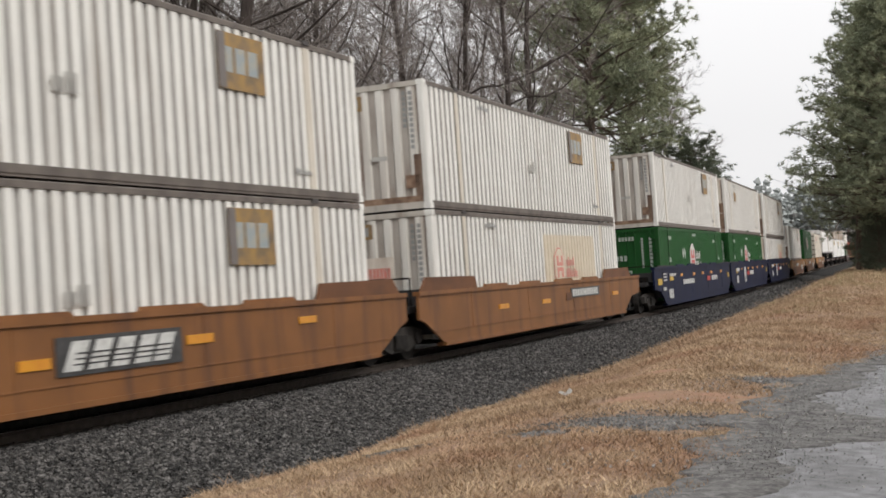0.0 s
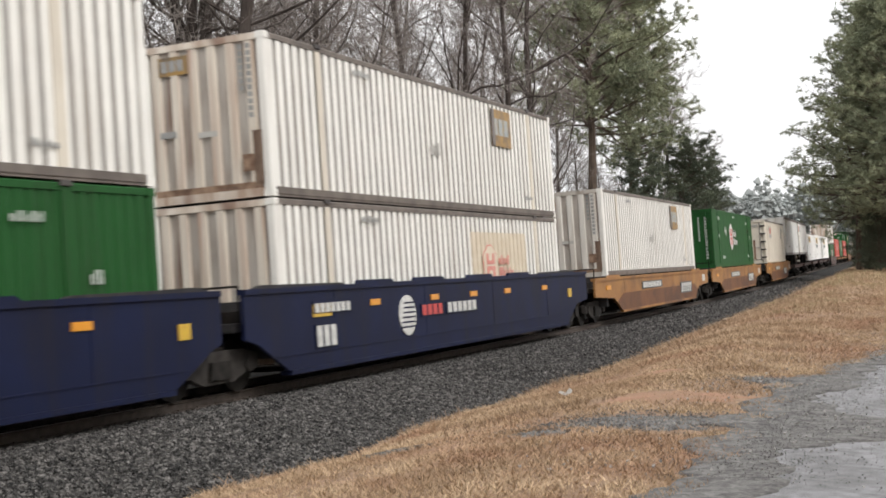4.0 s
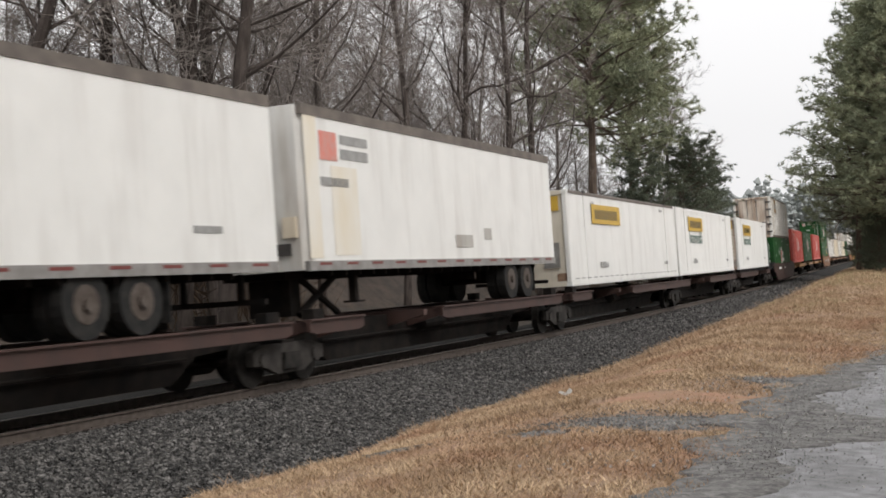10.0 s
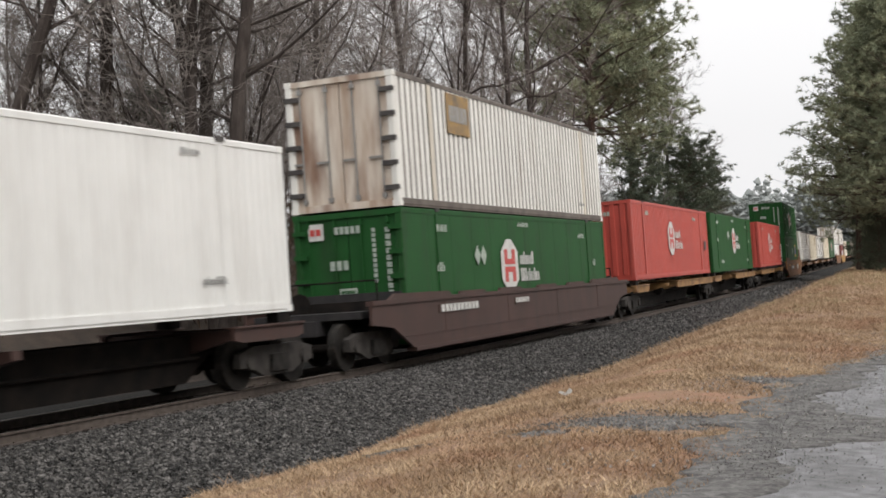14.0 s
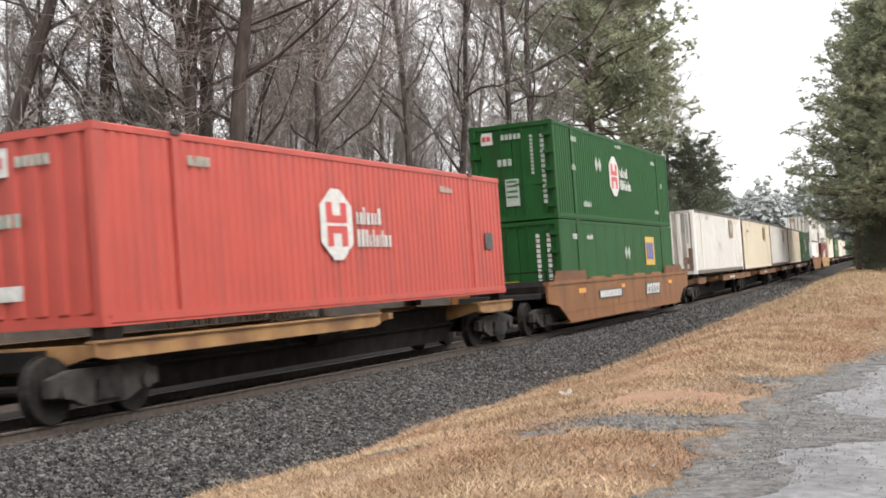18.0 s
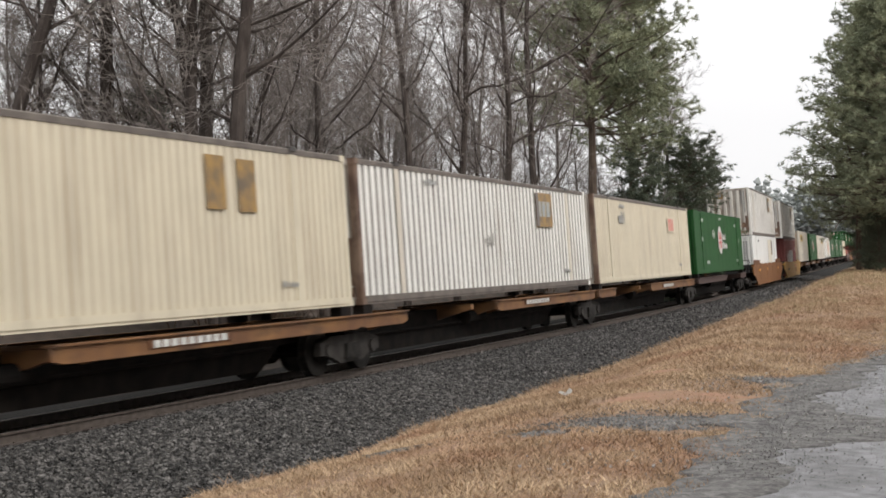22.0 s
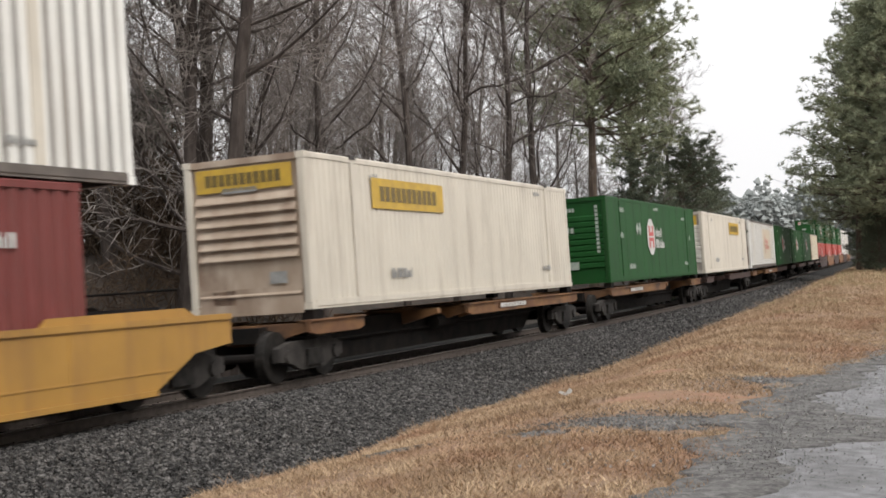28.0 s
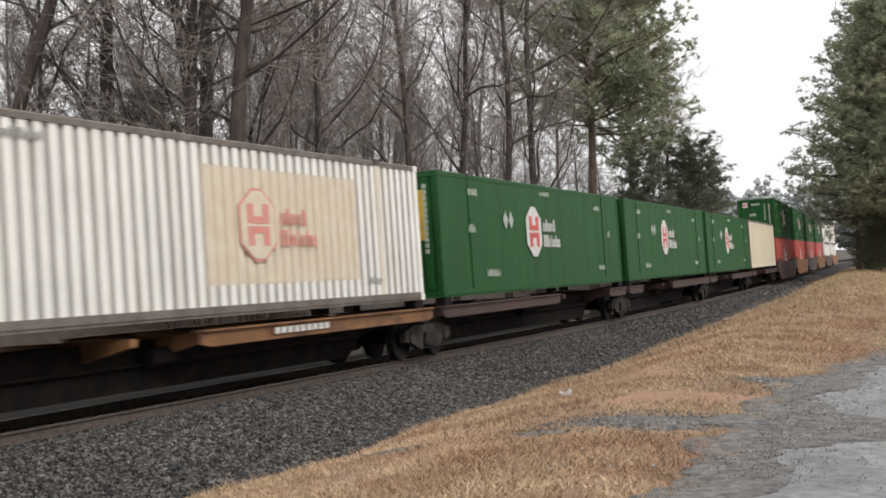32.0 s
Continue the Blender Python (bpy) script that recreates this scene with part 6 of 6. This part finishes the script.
# 0 a broad pine, 1 a full one with limbs low down, 2 a low dark evergreen, 3 unseen ones added to block light, 4 a tall
# one with a high crown
PINES = [pine_parts(3, 20, 0.30, 5.6, 90, NEEDLE), pine_parts(5, 20, 0.16, 5.4, 100, NEEDLE), pine_parts(8, 12, 0.06, 3.9, 88, CEDAR, 0.25, tilt=(-0.25, 0.25)),
         pine_parts(4, 17, 0.1, 4.4, 70, NEEDLE, 0.5, 4, 3, 10, 0.2), pine_parts(11, 22, 0.4, 5.8, 135, NEEDLE, 0.28, 9, 5, 22, full=0.45), pine_parts(17, 20.8, 0.22, 7.4, 230, NEEDLE, 0.3, 9, 5, 18, full=0.95, tilt=(-0.3, 0.25))]


def pine(x, y, z, kind, scale, turn, wide=1.0):
    th = tagged(new("pine_tree"), "tall green pine with clumped needles" if kind != 2 else "low dark evergreen with branches to the ground", "tree", "pines along the track")
    th.matrix_basis = Matrix.Translation((x, y, z)) @ Matrix.Rotation(turn, 4, "Z") @ Matrix.Diagonal((scale * wide, scale * wide, scale, 1))
    for nm, me in zip(("trunk", "branchwork", "crown"), PINES[kind]):
        ob = part(nm, me, th)
        if nm != "trunk":
            ob["kind"] = "stuff"
    return th


def at_view(u, dist, lat_z=None):
    """The spot on the ground at a bearing u (share of the picture's width, 0 to 1) and a distance along the ground."""
    f = Vector((-0.41858, 0.90818, 0)).normalized()
    r = Vector((f.y, -f.x, 0))
    v = (f + r * ((u - 0.5) * 2 * math.tan(radians(18.96)))) * dist
    return v.x, v.y


def lateral(x, y):
    return x - rail_x(y)


rnd = random.Random(11)
# the first rows behind the train, where single trunks stand out
FRONT = ((-0.02, 33, 1.0, 1.1), (0.13, 35, 1.0, 1.25), (0.205, 33, 1.05, 1.1), (0.222, 37, 1.05, 1.25), (0.243, 34, 1.0, 0.9), (0.262, 32, 1.1, 1.25), (0.37, 40, 0.95, 0.9), (0.46, 44, 0.95, 0.9), (0.52, 47, 0.95, 0.9),
         (0.574, 50, 1.1, 0.85), (0.613, 52, 1.1, 0.9), (0.76, 80, 0.8, 0.9), (0.785, 90, 0.75, 0.9))
for k, (u, dist, sc, fat) in enumerate(FRONT):
    x, y = at_view(u, dist)
    bare_tree(x, y, ground_z(y, lateral(x, y)) - 0.1, k % 7, sc, rnd.uniform(0, 6.28), fat, 17 if k == 0 else 0)
n = 0
while n < 45:
    u, depth = (rnd.uniform(-0.04, 0.25), rnd.uniform(30, 50)) if n < 4 else (0.26 + 0.39 * ((n * 0.618) % 1.0), rnd.uniform(14, 48))
    # stand this far behind the track, along the bearing
    dist = 20.0
    while dist < 150:
        x, y = at_view(u, dist)
        if lateral(x, y) < -depth:
            break
        dist += 1.0
    if dist > 118:
        n += 1
        continue
    bare_tree(x, y, ground_z(y, lateral(x, y)) - 0.1, rnd.randrange(7), rnd.uniform(0.75, 1.12), rnd.uniform(0, 6.28), rnd.uniform(0.6, 0.92))
    n += 1
# young growth between the trunks
for k in range(36):
    u = 0.27 + 0.46 * ((k * 0.618) % 1.0) if k < 26 else 0.02 + 0.022 * (k - 26)
    dist = 26.0
    while lateral(*at_view(u, dist)) > -(9 + 9 * ((k * 0.377) % 1.0)) and dist < 84:
        dist += 1.0
    x, y = at_view(u, dist)
    bare_tree(x, y, ground_z(y, lateral(x, y)) - 0.1, k, rnd.uniform(0.34, 0.52), rnd.uniform(0, 6.28), rnd.uniform(0.9, 1.2))
for u, dist, kind, sc, wide in ((0.672, 60, 4, 1.0, 1.0), (0.715, 74, 4, 0.9, 0.95), (0.76, 76, 2, 0.78, 1.15), (0.785, 84, 2, 0.72, 1.2), (0.735, 70, 2, 0.66, 1.1), (0.805, 96, 2, 0.6, 1.1), (0.15, 42, 2, 0.42, 1.1)):
    x, y = at_view(u, dist)
    pine(x, y, ground_z(y, lateral(x, y)) - 0.1, kind, sc, rnd.uniform(0, 6.28), wide)
# pines on the near side, beyond the road
rnd = random.Random(21)
for u, dist, kind, sc, wide in ((0.97, 104, 5, 1.0, 1.0), (1.012, 97, 5, 1.0, 1.0), (1.06, 92, 1, 1.0, 1.2), (1.0, 126, 5, 1.0, 1.0), (0.986, 107, 2, 0.6, 1.05), (1.004, 104, 2, 0.64, 1.3), (0.979, 116, 2, 0.55, 1.0), (0.994, 99, 2, 0.46, 1.2), (0.99, 124, 2, 0.7, 1.0), (1.01, 135, 2, 0.9, 1.2), (0.985, 160, 2, 0.9, 1.1)):
    x, y = at_view(u, dist)
    pine(x, y, ground_z(y, lateral(x, y)) - 0.1, kind, sc, rnd.uniform(0, 6.28), wide)


# unseen pines added along the road and behind the camera, to block low skylight
for k in range(17):
    x, y = 13 + rnd.uniform(-2, 3), 44 - 6.0 * k
    if k > 11:
        x, y = 9 - 9.0 * (k - 12), -28 + rnd.uniform(-3, 3)
    pine(x, y, ground_z(y, lateral(x, y)) - 0.1, 3, rnd.uniform(0.8, 1.05), rnd.uniform(0, 6.28), 1.1)


# brush under the trees behind the track
def brush_mesh(seed):
    r = random.Random(seed)
    s = Shape()
    for _ in range(75):
        a, q = r.uniform(0, math.tau), r.random() ** 0.5 * 1.6
        p = Vector((q * math.cos(a), q * math.sin(a), -0.1))
        d = Vector((r.gauss(0, 0.5), r.gauss(0, 0.5), 1)).normalized()
        ln = r.uniform(0.8, 2.6)
        for i in range(3):
            e = p + d * ln / 3
            s.tube(p, e, 0.014 - 0.004 * i, 0.010 - 0.004 * i, 3)
            d = (d + Vector((r.gauss(0, 0.3), r.gauss(0, 0.3), r.gauss(0, 0.2)))).normalized()
            for _ in range(2):
                t = e + Vector((r.gauss(0, 0.3), r.gauss(0, 0.3), r.gauss(0.1, 0.2)))
                s.spike(e, t, 0.009)
            p = e
    me = bpy.data.meshes.new("brush")
    me.from_pydata(s.v, [], s.f)
    me.materials.append(BRUSH)
    return me


BRUSHES = [brush_mesh(i) for i in range(3)]
for k in range(100):
    s = rnd.uniform(10, 110) if k < 76 else rnd.uniform(110, 180)
    d = -rnd.uniform(7.5, 17)
    x, y, _ = on_track(s, d, 0)
    b = tagged(new("brush", BRUSHES[k % 3]), "tangled dry brown brush under the trees", "bush", "brush behind the track")
    b.matrix_basis = Matrix.Translation((x, y, ground_z(s, d))) @ Matrix.Rotation(rnd.uniform(0, 6.28), 4, "Z") @ Matrix.Diagonal((1, 1, rnd.uniform(0.7, 1.5), 1))


# thicker growth at the edge of the woods
for k in range(16):
    x, y = at_view(-0.06 + 0.3 * k / 16, rnd.uniform(35, 43))
    b = tagged(new("brush", BRUSHES[k % 3]), "tall tangled dark brush at the wood's edge", "bush", "brush behind the track")
    b.matrix_basis = Matrix.Translation((x, y, ground_z(y, lateral(x, y)))) @ Matrix.Rotation(rnd.uniform(0, 6.28), 4, "Z") @ Matrix.Diagonal((1.6, 1.6, rnd.uniform(1.6, 2.6), 1))


# far woods that close the view all round
def far_woods():
    """Far crowns, each a heap of small uneven clumps on a stem."""
    r = np.random.default_rng(9)
    octa = np.array([(1, 0, 0), (-1, 0, 0), (0, 1, 0), (0, -1, 0), (0, 0, 1), (0, 0, -1)], float)
    faces = np.array([(0, 2, 4), (2, 1, 4), (1, 3, 4), (3, 0, 4), (2, 0, 5), (1, 2, 5), (3, 1, 5), (0, 3, 5)])
    centres = []
    for k in range(420):
        front = k < 300
        a = r.uniform(0, math.tau)
        if front:
            x, y = at_view(r.uniform(0.66, 1.06), 1.0)
            a = math.atan2(y, x)
        q, h, wide = r.uniform(330, 430), r.uniform(13, 21), r.uniform(2.4, 4.2)
        n = 120 if front else 14
        v = r.normal(size=(n, 3))
        v = v / np.linalg.norm(v, axis=1)[:, None] * r.uniform(0.3, 1.0, (n, 1)) ** 0.6
        c = np.array((q * math.cos(a), q * math.sin(a), h * 0.6)) + v * (wide, wide, h * 0.38)
        centres += [(*p, r.uniform(0.3, 0.95) * (1 if front else 4)) for p in c]
    C = np.array(centres)
    n = len(C)
    V = (octa[None] * r.uniform(0.5, 1.5, (n, 6, 1)) + r.uniform(-0.35, 0.35, (n, 6, 3))) * C[:, 3][:, None, None] + C[:, None, :3]
    F = faces[None] + (np.arange(n) * 6)[:, None, None]
    me = bpy.data.meshes.new("far_woods")
    me.from_pydata(V.reshape(-1, 3).tolist(), [], F.reshape(-1, 3).tolist())
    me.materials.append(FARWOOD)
    return me


tagged(new("far_woods", far_woods()), "distant woods with haze put into their pale colour", "trees", kind="stuff")


motions()
